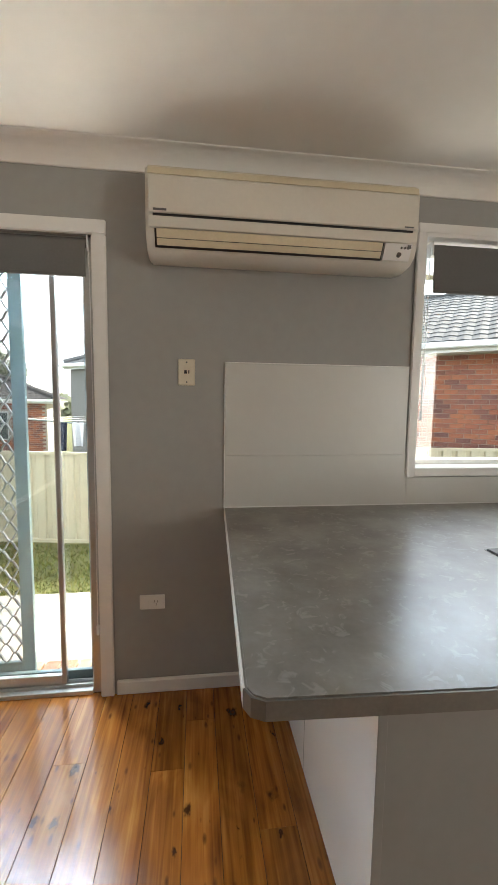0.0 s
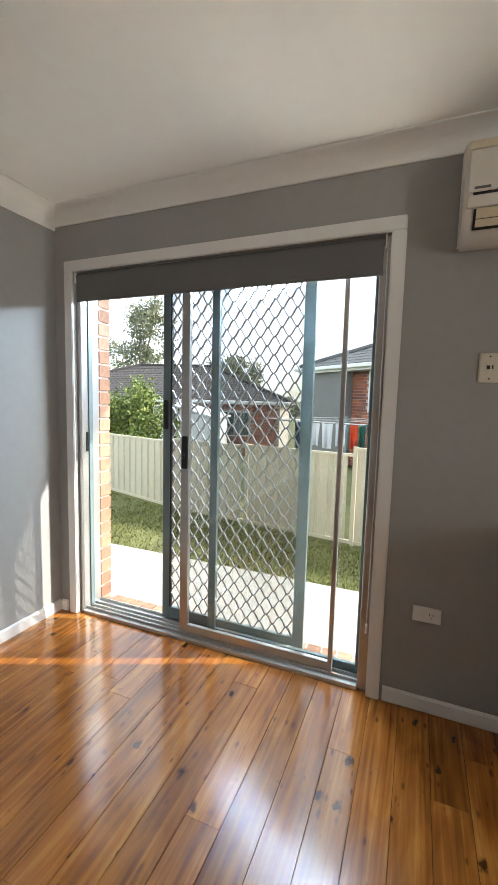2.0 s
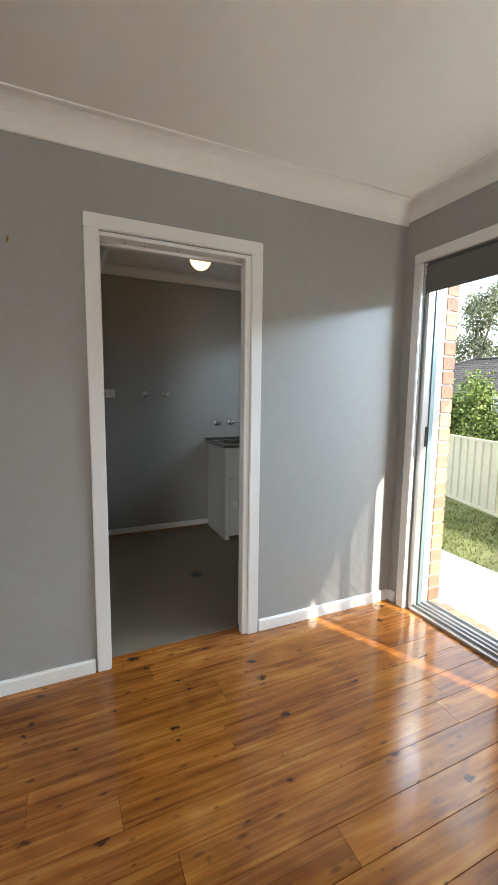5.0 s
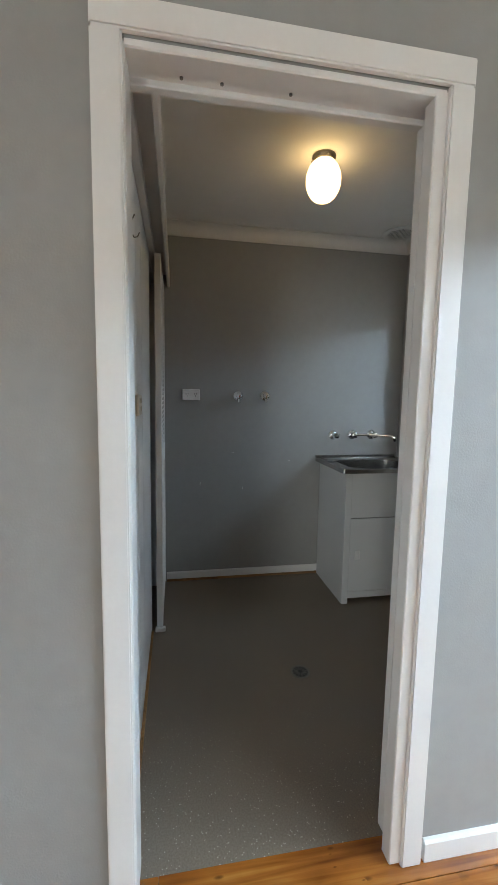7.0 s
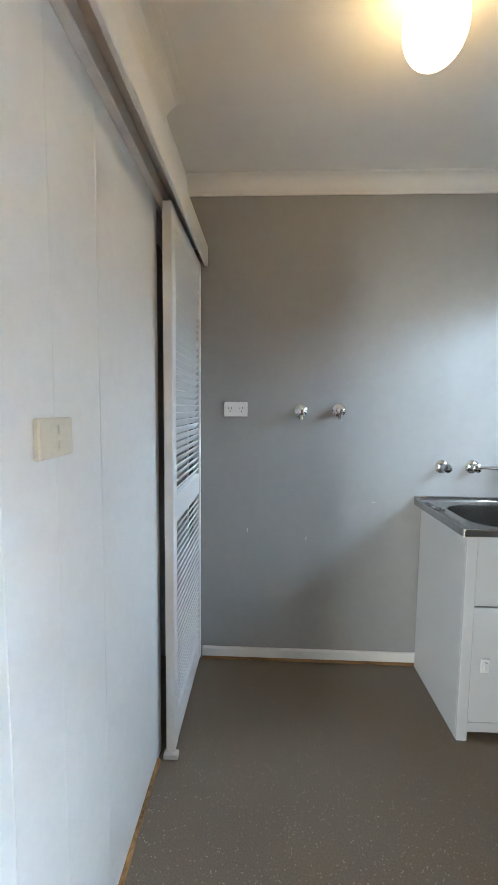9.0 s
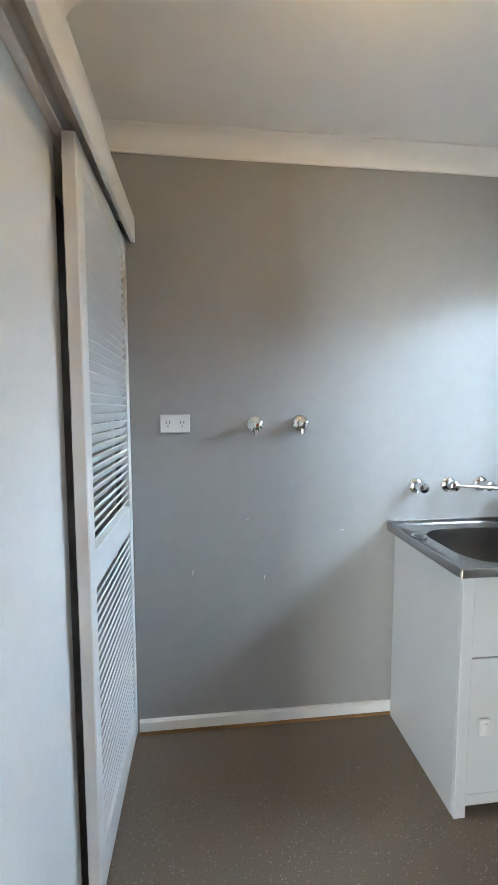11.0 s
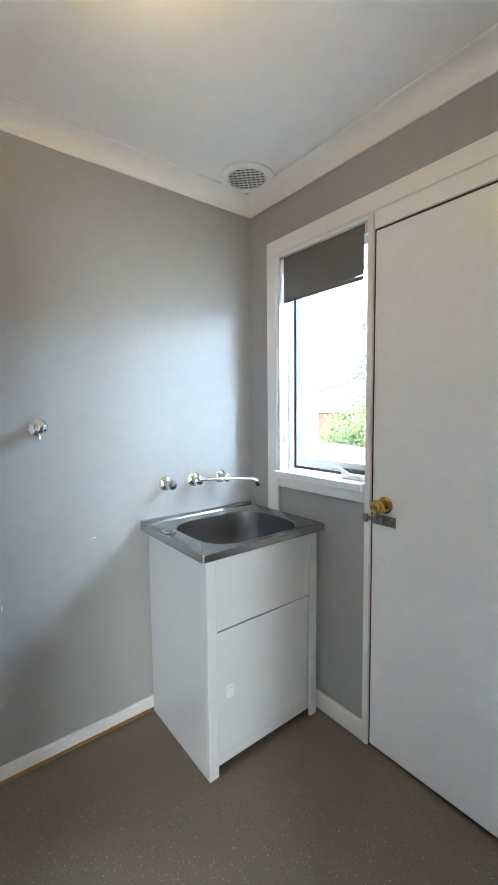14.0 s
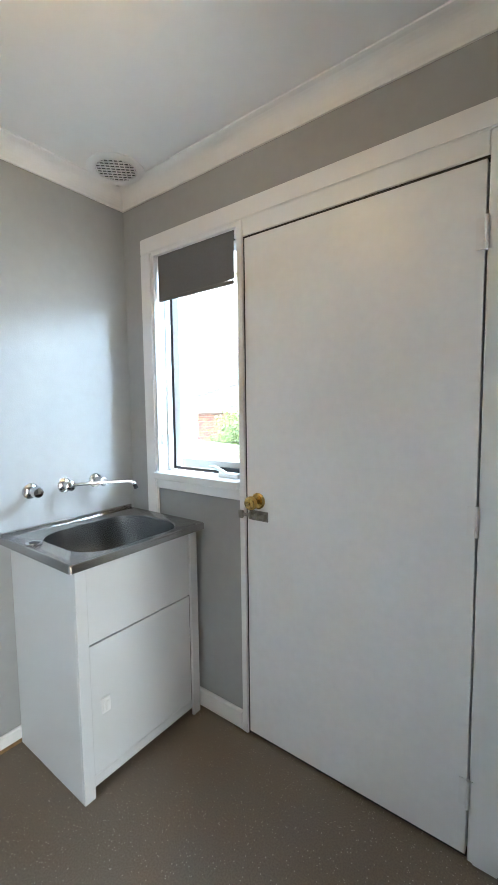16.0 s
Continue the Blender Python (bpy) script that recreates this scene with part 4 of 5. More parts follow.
single("picture_hook", tube([(D, -0.21, 1.945), (D + 0.014, -0.21, 1.94), (D + 0.02, -0.21, 1.925), (D + 0.026, -0.21, 1.915), (D + 0.026, -0.21, 1.93)], 0.004, 8), M_BRASS, "small brass hook screwed into the grey wall", "hook")


# ---- laundry ----
def laundry_tub():
    root = thing("laundry_tub", "stainless steel laundry tub in a white metal cabinet", "laundry tub")
    x0, x1, y0, y1, zt = W + 0.012, -3.735, 1.275, 1.85, 0.862
    part("side_panel", box(x0, x1, y0, y0 + 0.016, 0.0, zt, 0.002), M_TUB, root)
    part("side_panel", box(x0, x1, y1 - 0.016, y1, 0.0, zt, 0.002), M_TUB, root)
    part("front_panel", box(x1 - 0.004, x1 + 0.002, y0 + 0.016, y1 - 0.016, 0.562, zt, 0.001), M_TUB, root)
    part("back_panel", box(x0, x0 + 0.01, y0 + 0.016, y1 - 0.016, 0.1, 0.60), M_TUB, root)
    for ya, yb in ((y0, y0 + 0.042), (y1 - 0.042, y1)):
        part("front_stile", box(x1 - 0.002, x1 + 0.012, ya, yb, 0.0, zt, 0.002), M_TUB, root)
    part("kick_rail", box(x1 - 0.016, x1, y0 + 0.042, y1 - 0.042, 0.03, 0.072, 0.002), M_TUB, root)
    d = part("door", box(x1 - 0.012, x1 + 0.003, y0 + 0.046, y1 - 0.046, 0.076, 0.557, 0.002, 2), M_TUB, root)
    # dark sheet added behind the door to imitate shade in its gaps
    part("door_gap", box(x1 - 0.02, x1 - 0.0125, y0 + 0.03, y1 - 0.03, 0.06, 0.575), M_SEAL_GAP, root)
    part("latch", box(x1 + 0.008, x1 + 0.014, y0 + 0.078, y0 + 0.115, 0.292, 0.352, 0.003), M_WHITEPL, d, "white plastic catch")
    part("latch_grip", box(x1 + 0.014, x1 + 0.022, y0 + 0.09, y0 + 0.104, 0.304, 0.34, 0.003), M_WHITEPL, d)
    # steel top with a deep bowl
    tx0, tx1, ty0, ty1, tz = W + 0.003, -3.684, 1.238, 1.864, 0.884
    bx0, bx1, by0, by1 = tx0 + 0.075, tx1 - 0.056, ty0 + 0.095, ty1 - 0.06

    def ring(xa, xb, ya, yb, r, z, n=6):
        pts = []
        for cx, cy, a0 in ((xb - r, yb - r, 0), (xa + r, yb - r, 90), (xa + r, ya + r, 180), (xb - r, ya + r, 270)):
            for k in range(n + 1):
                a = radians(a0 + 90 * k / n)
                pts.append((cx + r * math.cos(a), cy + r * math.sin(a), z))
        return pts

    bm = bmesh.new()
    rows = [ring(tx0, tx1, ty0, ty1, 0.012, tz - 0.028), ring(tx0, tx1, ty0, ty1, 0.012, tz - 0.006), ring(tx0 + 0.004, tx1 - 0.004, ty0 + 0.004, ty1 - 0.004, 0.012, tz), ring(tx0 + 0.014, tx1 - 0.014, ty0 + 0.014, ty1 - 0.014, 0.012, tz - 0.001), ring(tx0 + 0.02, tx1 - 0.02, ty0 + 0.02, ty1 - 0.02, 0.012, tz - 0.005), ring(bx0 - 0.008, bx1 + 0.008, by0 - 0.008, by1 + 0.008, 0.125, tz - 0.006), ring(bx0, bx1, by0, by1, 0.12, tz - 0.012), ring(bx0 + 0.012, bx1 - 0.016, by0 + 0.012, by1 - 0.012, 0.11, tz - 0.2), ring(bx0 + 0.05, bx1 - 0.05, by0 + 0.05, by1 - 0.05, 0.08, tz - 0.235), ring(bx0 + 0.14, bx1 - 0.14, by0 + 0.17, by1 - 0.17, 0.03, tz - 0.243)]
    vs = [[bm.verts.new(p) for p in r] for r in rows]
    for a, b in zip(vs, vs[1:]):
        for k in range(len(a)):
            bm.faces.new((a[k], a[(k + 1) % len(a)], b[(k + 1) % len(a)], b[k]))
    bm.faces.new(vs[-1])
    t = part("steel_top", bm, M_STEEL, root, "brushed stainless steel bowl and rim", smooth=True)
    part("splash_lip", box(tx0, tx0 + 0.012, ty0, ty1, tz - 0.004, tz + 0.014, 0.003), M_STEEL, t)
    part("bypass_ring", lathe([(0, 0.03), (0.004, 0.03), (0.005, 0.025), (0.002, 0.02), (0.002, 0.012)], (tx1 - 0.34, ty0 + 0.05, tz - 0.003), (0, 0, 1)), M_CHROME, t, smooth=True)
    part("bypass_plug", cyl((tx1 - 0.34, ty0 + 0.05, tz - 0.002), (tx1 - 0.34, ty0 + 0.05, tz + 0.0015), 0.018), M_BLACK, t)
    part("bowl_waste", cyl(((bx0 + bx1) / 2, (by0 + by1) / 2, tz - 0.244), ((bx0 + bx1) / 2, (by0 + by1) / 2, tz - 0.239), 0.035), M_CHROME, t)
    return root


laundry_tub()


def wall_tap(name, y, z, label, style):
    root = thing(name, label, "tap", "laundry taps")
    x = W
    part("flange", lathe([(0, 0.034), (0.004, 0.034), (0.011, 0.028), (0.015, 0.017), (0.03, 0.014)], (x, y, z), (1, 0, 0)), M_CHROME, root, smooth=True)
    if style == "stop":
        part("body", lathe([(0, 0.013), (0.018, 0.017), (0.032, 0.021), (0.04, 0.021), (0.047, 0.014), (0.05, 0.004)], (x + 0.02, y, z), (1, 0, 0)), M_CHROME, root, smooth=True)
        part("outlet", cyl((x + 0.035, y, z - 0.01), (x + 0.04, y, z - 0.045), 0.011, 0.009, 14), M_CHROME, root, smooth=True)
        part("indicator_dot", cyl((x + 0.068, y, z), (x + 0.0715, y, z), 0.004, n=12), M_RED if label.startswith("hot") else M_INK, root)
    else:
        part("handle", lathe([(0, 0.014), (0.008, 0.021), (0.034, 0.023), (0.04, 0.02), (0.043, 0.008)], (x + 0.03, y, z), (1, 0, 0), 12), M_CHROME, root, smooth=True)


wall_tap("washing_machine_tap", 0.664, 1.318, "hot chrome washing machine stop tap on the wall", "stop")
wall_tap("washing_machine_tap", 0.854, 1.322, "cold chrome washing machine stop tap on the wall", "stop")
wall_tap("tub_tap", 1.372, 1.046, "chrome wall tap handle above the laundry tub", "handle")
wall_tap("tub_tap", 1.672, 1.048, "chrome wall tap handle above the laundry tub", "handle")
sp = thing("tub_spout", "chrome swivel spout on the wall above the tub", "spout", "laundry taps")
part("flange", lathe([(0, 0.034), (0.004, 0.034), (0.011, 0.028), (0.015, 0.017), (0.03, 0.014)], (W, 1.52, 1.048), (1, 0, 0)), M_CHROME, sp, smooth=True)
part("swivel", lathe([(0, 0.014), (0.006, 0.02), (0.03, 0.021), (0.036, 0.012)], (W + 0.025, 1.52, 1.048), (1, 0, 0)), M_CHROME, sp, smooth=True)
part("arm", tube([(W + 0.05, 1.52, 1.052), (W + 0.075, 1.55, 1.055), (W + 0.11, 1.6, 1.056), (W + 0.17, 1.70, 1.056), (W + 0.19, 1.73, 1.054), (W + 0.2, 1.745, 1.044), (W + 0.203, 1.75, 1.028)], 0.0085, 12), M_CHROME, sp, smooth=True)
part("nozzle", cyl((W + 0.2, 1.746, 1.038), (W + 0.204, 1.753, 1.018), 0.0098, n=12), M_BLACK, sp)

power_point("power_point", "x", 0.338, 1.322, W, 1, 0.118, 0.074, "white double power point on the laundry wall", (("pins", -0.028), ("pins", 0.028), ("rocker_top", -0.042), ("rocker_top", 0.042)))
scuffs = (((0.40, 0.70), 0.004, 0.022, 0.1), ((0.703, 0.665), 0.004, 0.02, 0.05), ((1.04, 0.86), 0.018, 0.004, 0.0), ((0.628, 0.92), 0.02, 0.003, 0.0))
for (yy, zz), wd, hg, lean in scuffs:
    sc_ob = single("scuff_mark", prism([(yy - wd / 2, zz - hg / 2), (yy + wd / 2, zz - hg / 2 + 0.001), (yy + wd / 2 + lean * hg, zz + hg / 2), (yy - wd / 4 + lean * hg, zz + hg / 2 - 0.002)], "x", W - 0.001, W + 0.0008), M_TRIM, "small pale scuff on the grey paint", "scuff", "wall scuffs")


def laundry_window():
    root = thing("window_laundry", "white painted awning window beside the back door", "window", kind="structure")
    x0, x1 = LX0, -3.492
    part("sill", box(x0 - 0.004, x1, N - 0.035, 2.06, LZ0 - 0.022, LZ0 + 0.012, 0.004), M_TRIM, root)
    part("apron", box(x0 - 0.002, x1, N - 0.018, N, LZ0 - 0.066, LZ0 - 0.022, 0.003), M_TRIM, root)
    part("reveal", box(x0 - 0.003, x0 + 0.014, N - 0.01, 2.06, LZ0 + 0.012, LZ1), M_TRIM, root)
    part("stop_bead", box(x0 + 0.014, x0 + 0.03, 1.93, 1.955, LZ0 + 0.012, LZ1 - 0.014), M_TRIM, root)
    part("reveal", box(x0 + 0.014, x1, N - 0.01, 2.06, LZ1 - 0.014, LZ1 + 0.003), M_TRIM, root)
    sash = part("sash", box(x0 + 0.032, x0 + 0.075, 1.965, 2.0, LZ0 + 0.03, LZ1 - 0.02, 0.003), M_TRIM, root)
    part("stile", box(x1 - 0.045, x1 - 0.002, 1.965, 2.0, LZ0 + 0.03, LZ1 - 0.02, 0.003), M_TRIM, sash)
    part("bottom_rail", box(x0 + 0.075, x1 - 0.045, 1.966, 1.999, LZ0 + 0.03, LZ0 + 0.075, 0.003), M_TRIM, sash)
    part("top_rail", box(x0 + 0.075, x1 - 0.045, 1.966, 1.999, LZ1 - 0.06, LZ1 - 0.02, 0.003), M_TRIM, sash)
    part("seal", box(x0 + 0.0255, x0 + 0.0325, 1.957, 1.967, LZ0 + 0.02, LZ1 - 0.02), M_SEAL_GAP, root)
    part("seal", box(x0 + 0.03, x1 - 0.01, 1.957, 1.967, LZ0 + 0.018, LZ0 + 0.03), M_SEAL_GAP, root)
    # pane material carries an added pale veil for the glare
    g = part("pane", box(x0 + 0.075, x1 - 0.045, 1.981, 1.985, LZ0 + 0.07, LZ1 - 0.055), M_VEILED, sash)
    g.visible_shadow = False
    w = part("winder", box(-3.64, -3.53, 1.905, 1.94, LZ0 + 0.012, LZ0 + 0.034, 0.006, 2), M_WHITEPL, root, "white chain winder")
    part("crank", tube([(-3.60, 1.915, LZ0 + 0.03), (-3.62, 1.90, LZ0 + 0.045), (-3.645, 1.885, LZ0 + 0.06), (-3.66, 1.875, LZ0 + 0.058)], 0.008, 10), M_WHITEPL, w)
    part("winder_slot", box(-3.66, -3.51, 1.94, 1.958, LZ0 + 0.013, LZ0 + 0.05), M_BLACK, root)


laundry_window()
roller_blind("roller_blind", LX0 + 0.018, -3.525, 1.895, 2.085, 1.885, LX0 + 0.024, "dark grey roller blind half down at the laundry window", 1.25, tilt=0.03)


def back_door():
    fr = thing("door_back_frame", "white painted door frame with a plain head panel", "door frame", kind="structure")
    part("mullion", box(-3.492, -3.464, N - 0.016, 2.06, 0.0, LZ1, 0.003), M_TRIM, fr)
    part("jamb", box(-2.632, LX1 + 0.004, N - 0.012, 2.06, 0.0, LZ1, 0.003), M_TRIM, fr)
    part("head_panel", box(-3.464, -2.632, N - 0.012, 2.04, 2.041, LZ1 + 0.003, 0.003), M_TRIM, fr)
    part("threshold", box(-3.464, -2.632, N + 0.0, 2.1, -0.02, 0.006), M_SEAL_GAP, fr)
    for z in (1.84, 1.05, 0.22):
        h = part("hinge", cyl((-2.634, N - 0.018, z - 0.045), (-2.634, N - 0.018, z + 0.045), 0.006, n=12), M_TRIM, fr, "painted-over butt hinge")
        part("leaf_plate", box(-2.66, -2.61, N - 0.0145, N - 0.012, z - 0.042, z + 0.042), M_TRIM, h)
    # dark sheet behind the leaf, added so its gaps look shaded
    part("door_gap", box(-3.464, -2.632, 1.93, 1.94, 0.0, 2.041), M_SEAL_GAP, fr)
    # dark strips laid in the gap to imitate its shade
    part("door_seal", box(-3.4638, -3.4582, N - 0.006, N + 0.02, 0.0, 2.0405), M_SEAL_GAP, fr)
    part("door_seal", box(-3.4582, -2.6322, N - 0.006, N + 0.02, 2.0339, 2.0405), M_SEAL_GAP, fr)
    dr = thing("door_back", "closed white painted flush back door", "door", kind="structure")
    part("leaf", box(-3.458, -2.638, N - 0.008, N + 0.03, 0.012, 2.0335, 0.002), M_PANEL, dr)
    k = part("knob", lathe([(0, 0.032), (0.004, 0.032), (0.01, 0.026), (0.012, 0.012), (0.03, 0.011), (0.036, 0.02), (0.045, 0.027), (0.056, 0.027), (0.064, 0.022), (0.067, 0.01), (0.068, 0.003)], (-3.402, N - 0.008, 1.012), (0, -1, 0)), M_BRASS, dr, "worn brass knob set", smooth=True)
    part("key_cylinder", cyl((-3.402, N - 0.074, 1.012), (-3.402, N - 0.08, 1.012), 0.009, n=14), M_BRASS, k)
    b = part("barrel_bolt", box(-3.445, -3.355, N - 0.012, N - 0.008, 0.932, 0.972, 0.001), M_OLDMETAL, dr, "worn grey barrel bolt")
    part("bolt", cyl((-3.478, N - 0.02, 0.952), (-3.36, N - 0.02, 0.952), 0.007, n=12), M_OLDMETAL, b)
    for xa in (-3.44, -3.41, -3.37):
        part("strap", box(xa, xa + 0.014, N - 0.03, N - 0.01, 0.938, 0.966, 0.004), M_OLDMETAL, b)
    part("keeper", box(-3.49, -3.468, N - 0.03, N - 0.016, 0.936, 0.968, 0.003), M_OLDMETAL, fr, "worn metal bolt keeper")


back_door()


def louvre_door():
    root = thing("louvre_door", "white painted sliding louvre door hung in front of the partition", "louvre door")
    y0, y1 = 0.128, 0.162
    x0, x1 = W + 0.004, -3.585
    part("stile", box(x1 - 0.055, x1, y0, y1, 0.02, 2.03, 0.003), M_TRIM, root)
    part("stile", box(x0, x0 + 0.045, y0, y1, 0.02, 2.03, 0.003), M_TRIM, root)
    for za, zb in ((0.02, 0.135), (0.9, 1.0), (1.965, 2.03)):
        part("rail", box(x0 + 0.045, x1 - 0.055, y0 + 0.002, y1 - 0.002, za, zb, 0.002), M_TRIM, root)
    bm0 = box(x0 + 0.045, x1 - 0.055, -0.0172, 0.0172, -0.003, 0.003, 0.001)
    me = mesh_of("slat", bm0, M_TRIM)

    def slats(za, zb, count):
        for i in range(count):
            s = new("slat", me)
            s.parent = root
            s.matrix_basis = Matrix.Translation((0, (y0 + y1) / 2, za + (zb - za) * (i + 0.5) / count)) @ Matrix.Rotation(radians(50), 4, "X")

    slats(0.135, 0.9, 27)
    slats(1.0, 1.965, 34)
    part("floor_guide", box(-3.60, -3.57, 0.12, 0.175, 0.0, 0.022, 0.003), M_WHITEPL, root)
    pel = thing("door_pelmet", "white painted timber pelmet over the louvre door track", "pelmet")
    part("face_board", box(W + 0.002, DL - 0.002, 0.18, 0.197, 2.018, 2.112, 0.003), M_TRIM, pel)
    part("track_rail", box(W + 0.002, DL - 0.002, PART, 0.128, 2.04, 2.09, 0.003), M_TRIM, pel)
    part("cover_board", box(W + 0.002, DL - 0.002, PART, 0.18, 2.098, 2.1115, 0.002), M_TRIM, pel)


louvre_door()

# grooves and battens of the partition boards
for gx in (-2.517, -2.589, -2.727, -2.89, -3.1):
    single("trim_board_joint", prism([(gx - 0.003, PART), (gx, PART + 0.0012), (gx + 0.003, PART)], "z", 0.016, 2.04), M_PANEL, "narrow raised joint between partition boards", "trim", kind="structure")
for hx, hz in ((-2.545, 1.785), (-2.696, 1.795)):
    hk = thing("coat_hook", "bent wire coat hook stuck on a white pad", "hook", "coat hooks")
    part("pad", box(hx - 0.011, hx + 0.011, PART, PART + 0.004, hz - 0.02, hz + 0.06, 0.002), M_WHITEPL, hk)
    part("wire", tube([(hx, PART + 0.004, hz + 0.03), (hx, PART + 0.006, hz), (hx, PART + 0.014, hz - 0.015), (hx, PART + 0.024, hz - 0.013), (hx, PART + 0.03, hz)], 0.0018, 8), M_OLDMETAL, hk)
lsw = thing("light_switch", "cream double light switch on the white partition", "light switch")
part("plate", box(-2.935, -2.815, PART, PART + 0.012, 1.24, 1.313, 0.003), M_CREAMPL, lsw)
part("rocker", box(-2.89, -2.876, PART + 0.012, PART + 0.016, 1.283, 1.3, 0.001), M_CREAMPL, lsw)
part("rocker", box(-2.89, -2.876, PART + 0.012, PART + 0.016, 1.255, 1.272, 0.001), M_CREAMPL, lsw)

dr = thing("floor_drain", "round dark metal floor waste grate", "floor drain")
part("rim", lathe([(0, 0.047), (0.002, 0.047), (0.003, 0.043), (0.001, 0.038)], (-3.134, 0.822, -0.0005), (0, 0, 1)), M_OLDMETAL, dr, smooth=True)
part("well", cyl((-3.134, 0.822, 0.0002), (-3.134, 0.822, 0.0012), 0.038), M_BLACK, dr)
for k in range(12):
    a = k * math.pi / 6
    part("grate_bar", tube([(-3.134 + 0.012 * math.cos(a), 0.822 + 0.012 * math.sin(a), 0.002), (-3.134 + 0.038 * math.cos(a), 0.822 + 0.038 * math.sin(a), 0.002)], 0.0022, 6), M_OLDMETAL, dr)

vent = thing("ceiling_vent", "round white ceiling vent with a diamond grille", "vent")
vx, vy = -4.035, 1.725
part("rim", lathe([(0, 0.122), (0.006, 0.122), (0.012, 0.1), (0.008, 0.086), (0.0, 0.084)], (vx, vy, CEIL_L), (0, 0, -1), 36), M_TRIM, vent, smooth=True)
part("backing", cyl((vx, vy, CEIL_L - 0.002), (vx, vy, CEIL_L + 0.0), 0.086), M_INK, vent)
for k in range(-4, 5):
    o = k * 0.02
    hl = math.sqrt(max(0.085 ** 2 - o * o, 0.0001))
    for sg in (1, -1):
        c, s_ = math.cos(sg * 0.785), math.sin(sg * 0.785)
        part("grille_bar", tube([(vx - hl * c - o * s_, vy - hl * s_ + o * c, CEIL_L - 0.006), (vx + hl * c - o * s_, vy + hl * s_ + o * c, CEIL_L - 0.006)], 0.0028, 6), M_TRIM, vent)


# ---- outside: ground, path, fence, houses, trees ----
def ground_z(x, y):
    s = min(max((y - 7.0) / 9.0, 0), 1)
    w = min(max((-x - 1.0) / 7.0, 0), 1)
    return G - 0.9 * s * s * (3 - 2 * s) * w


def ground_sheet():
    bm = bmesh.new()
    xs = [-3000, -400, -100, -50] + list(np.linspace(-30, 20, 51)) + [40, 100, 400, 3000]
    ys = [-3000, -400, -60, -20, -8, 2.1] + list(np.linspace(2.6, 32, 60)) + [50, 100, 400, 3000]
    v = [[bm.verts.new((x, y, ground_z(x, y) - (0.01 if y > 2 else 0.4))) for x in xs] for y in ys]
    for j in range(len(ys) - 1):
        for i in range(len(xs) - 1):
            bm.faces.new((v[j][i], v[j][i + 1], v[j + 1][i + 1], v[j + 1][i]))
    single("ground", bm, M_SOIL, "patchy lawn and open ground", "ground", kind="structure")


ground_sheet()
single("pavement_path", box(-12, 9, OUT + 0.002, 3.80, G - 0.1, G + 0.02, 0.01), M_CONC, "pale sunlit concrete path along the house", "path", kind="structure")


def fence_line(p0, p1, h0, h1, n, label):
    """Steel fence between two points: posts, rails and ribbed sheets."""
    root = thing("steel_fence", label, "fence", "boundary fences")
    a, b = Vector((*p0, 0)), Vector((*p1, 0))
    d = (b - a).normalized()
    nrm = Vector((-d.y, d.x, 0))
    ln = (b - a).length
    for k in range(n):
        s0, s1 = ln * k / n, ln * (k + 1) / n
        h = h0 + (h1 - h0) * (k / max(n - 1, 1))
        bm = bmesh.new()
        prof, s = [], s0 + 0.03
        while s < s1 - 0.03:
            for du, off in ((0, 0), (0.1, 0), (0.115, 0.02), (0.165, 0.02), (0.18, 0)):
                if s + du < s1 - 0.03:
                    prof.append((s + du, off))
            s += 0.18
        z0 = G + 0.03
        lo = [bm.verts.new((*(a + d * u + nrm * o).xy, z0)) for u, o in prof]
        hi = [bm.verts.new((*(a + d * u + nrm * o).xy, h - 0.02)) for u, o in prof]
        for i in range(len(prof) - 1):
            bm.faces.new((lo[i], lo[i + 1], hi[i + 1], hi[i]))
        part("sheet", bm, M_FENCE, root)

        def bar(u0, u1, z0_, z1_, t):
            bb = bmesh.new()
            p, q = a + d * u0, a + d * u1
            vs = []
            for z in (z0_, z1_):
                for pt, sg in ((p, -t), (q, -t), (q, t), (p, t)):
                    vs.append(bb.verts.new((*(pt + nrm * (sg + 0.01)).xy, z)))
            for idx in ((0, 1, 2, 3), (4, 7, 6, 5), (0, 4, 5, 1), (1, 5, 6, 2), (2, 6, 7, 3), (3, 7, 4, 0)):
                bb.faces.new([vs[i] for i in idx])
            return bb

        part("top_rail", bar(s0 + 0.025, s1 - 0.025, h - 0.035, h, 0.022), M_FENCE, root)
        part("bottom_rail", bar(s0 + 0.025, s1 - 0.025, G + 0.01, G + 0.05, 0.022), M_FENCE, root)
        part("post", bar(s0 - 0.024, s0 + 0.024, G - 0.02, h + 0.01, 0.028), M_FENCE, root)
    return root


fence_line((-14.0, 8.8), (-4.02, 5.62), 0.68, 0.69, 4, "cream ribbed steel boundary fence")
fence_line((-4.02, 5.60), (-0.93, 5.12), 0.735, 0.75, 2, "cream ribbed steel boundary fence, stepped up")
fence_line((-0.93, 5.115), (6.2, 4.386), 0.83, 0.88, 3, "cream ribbed steel boundary fence, stepped higher")


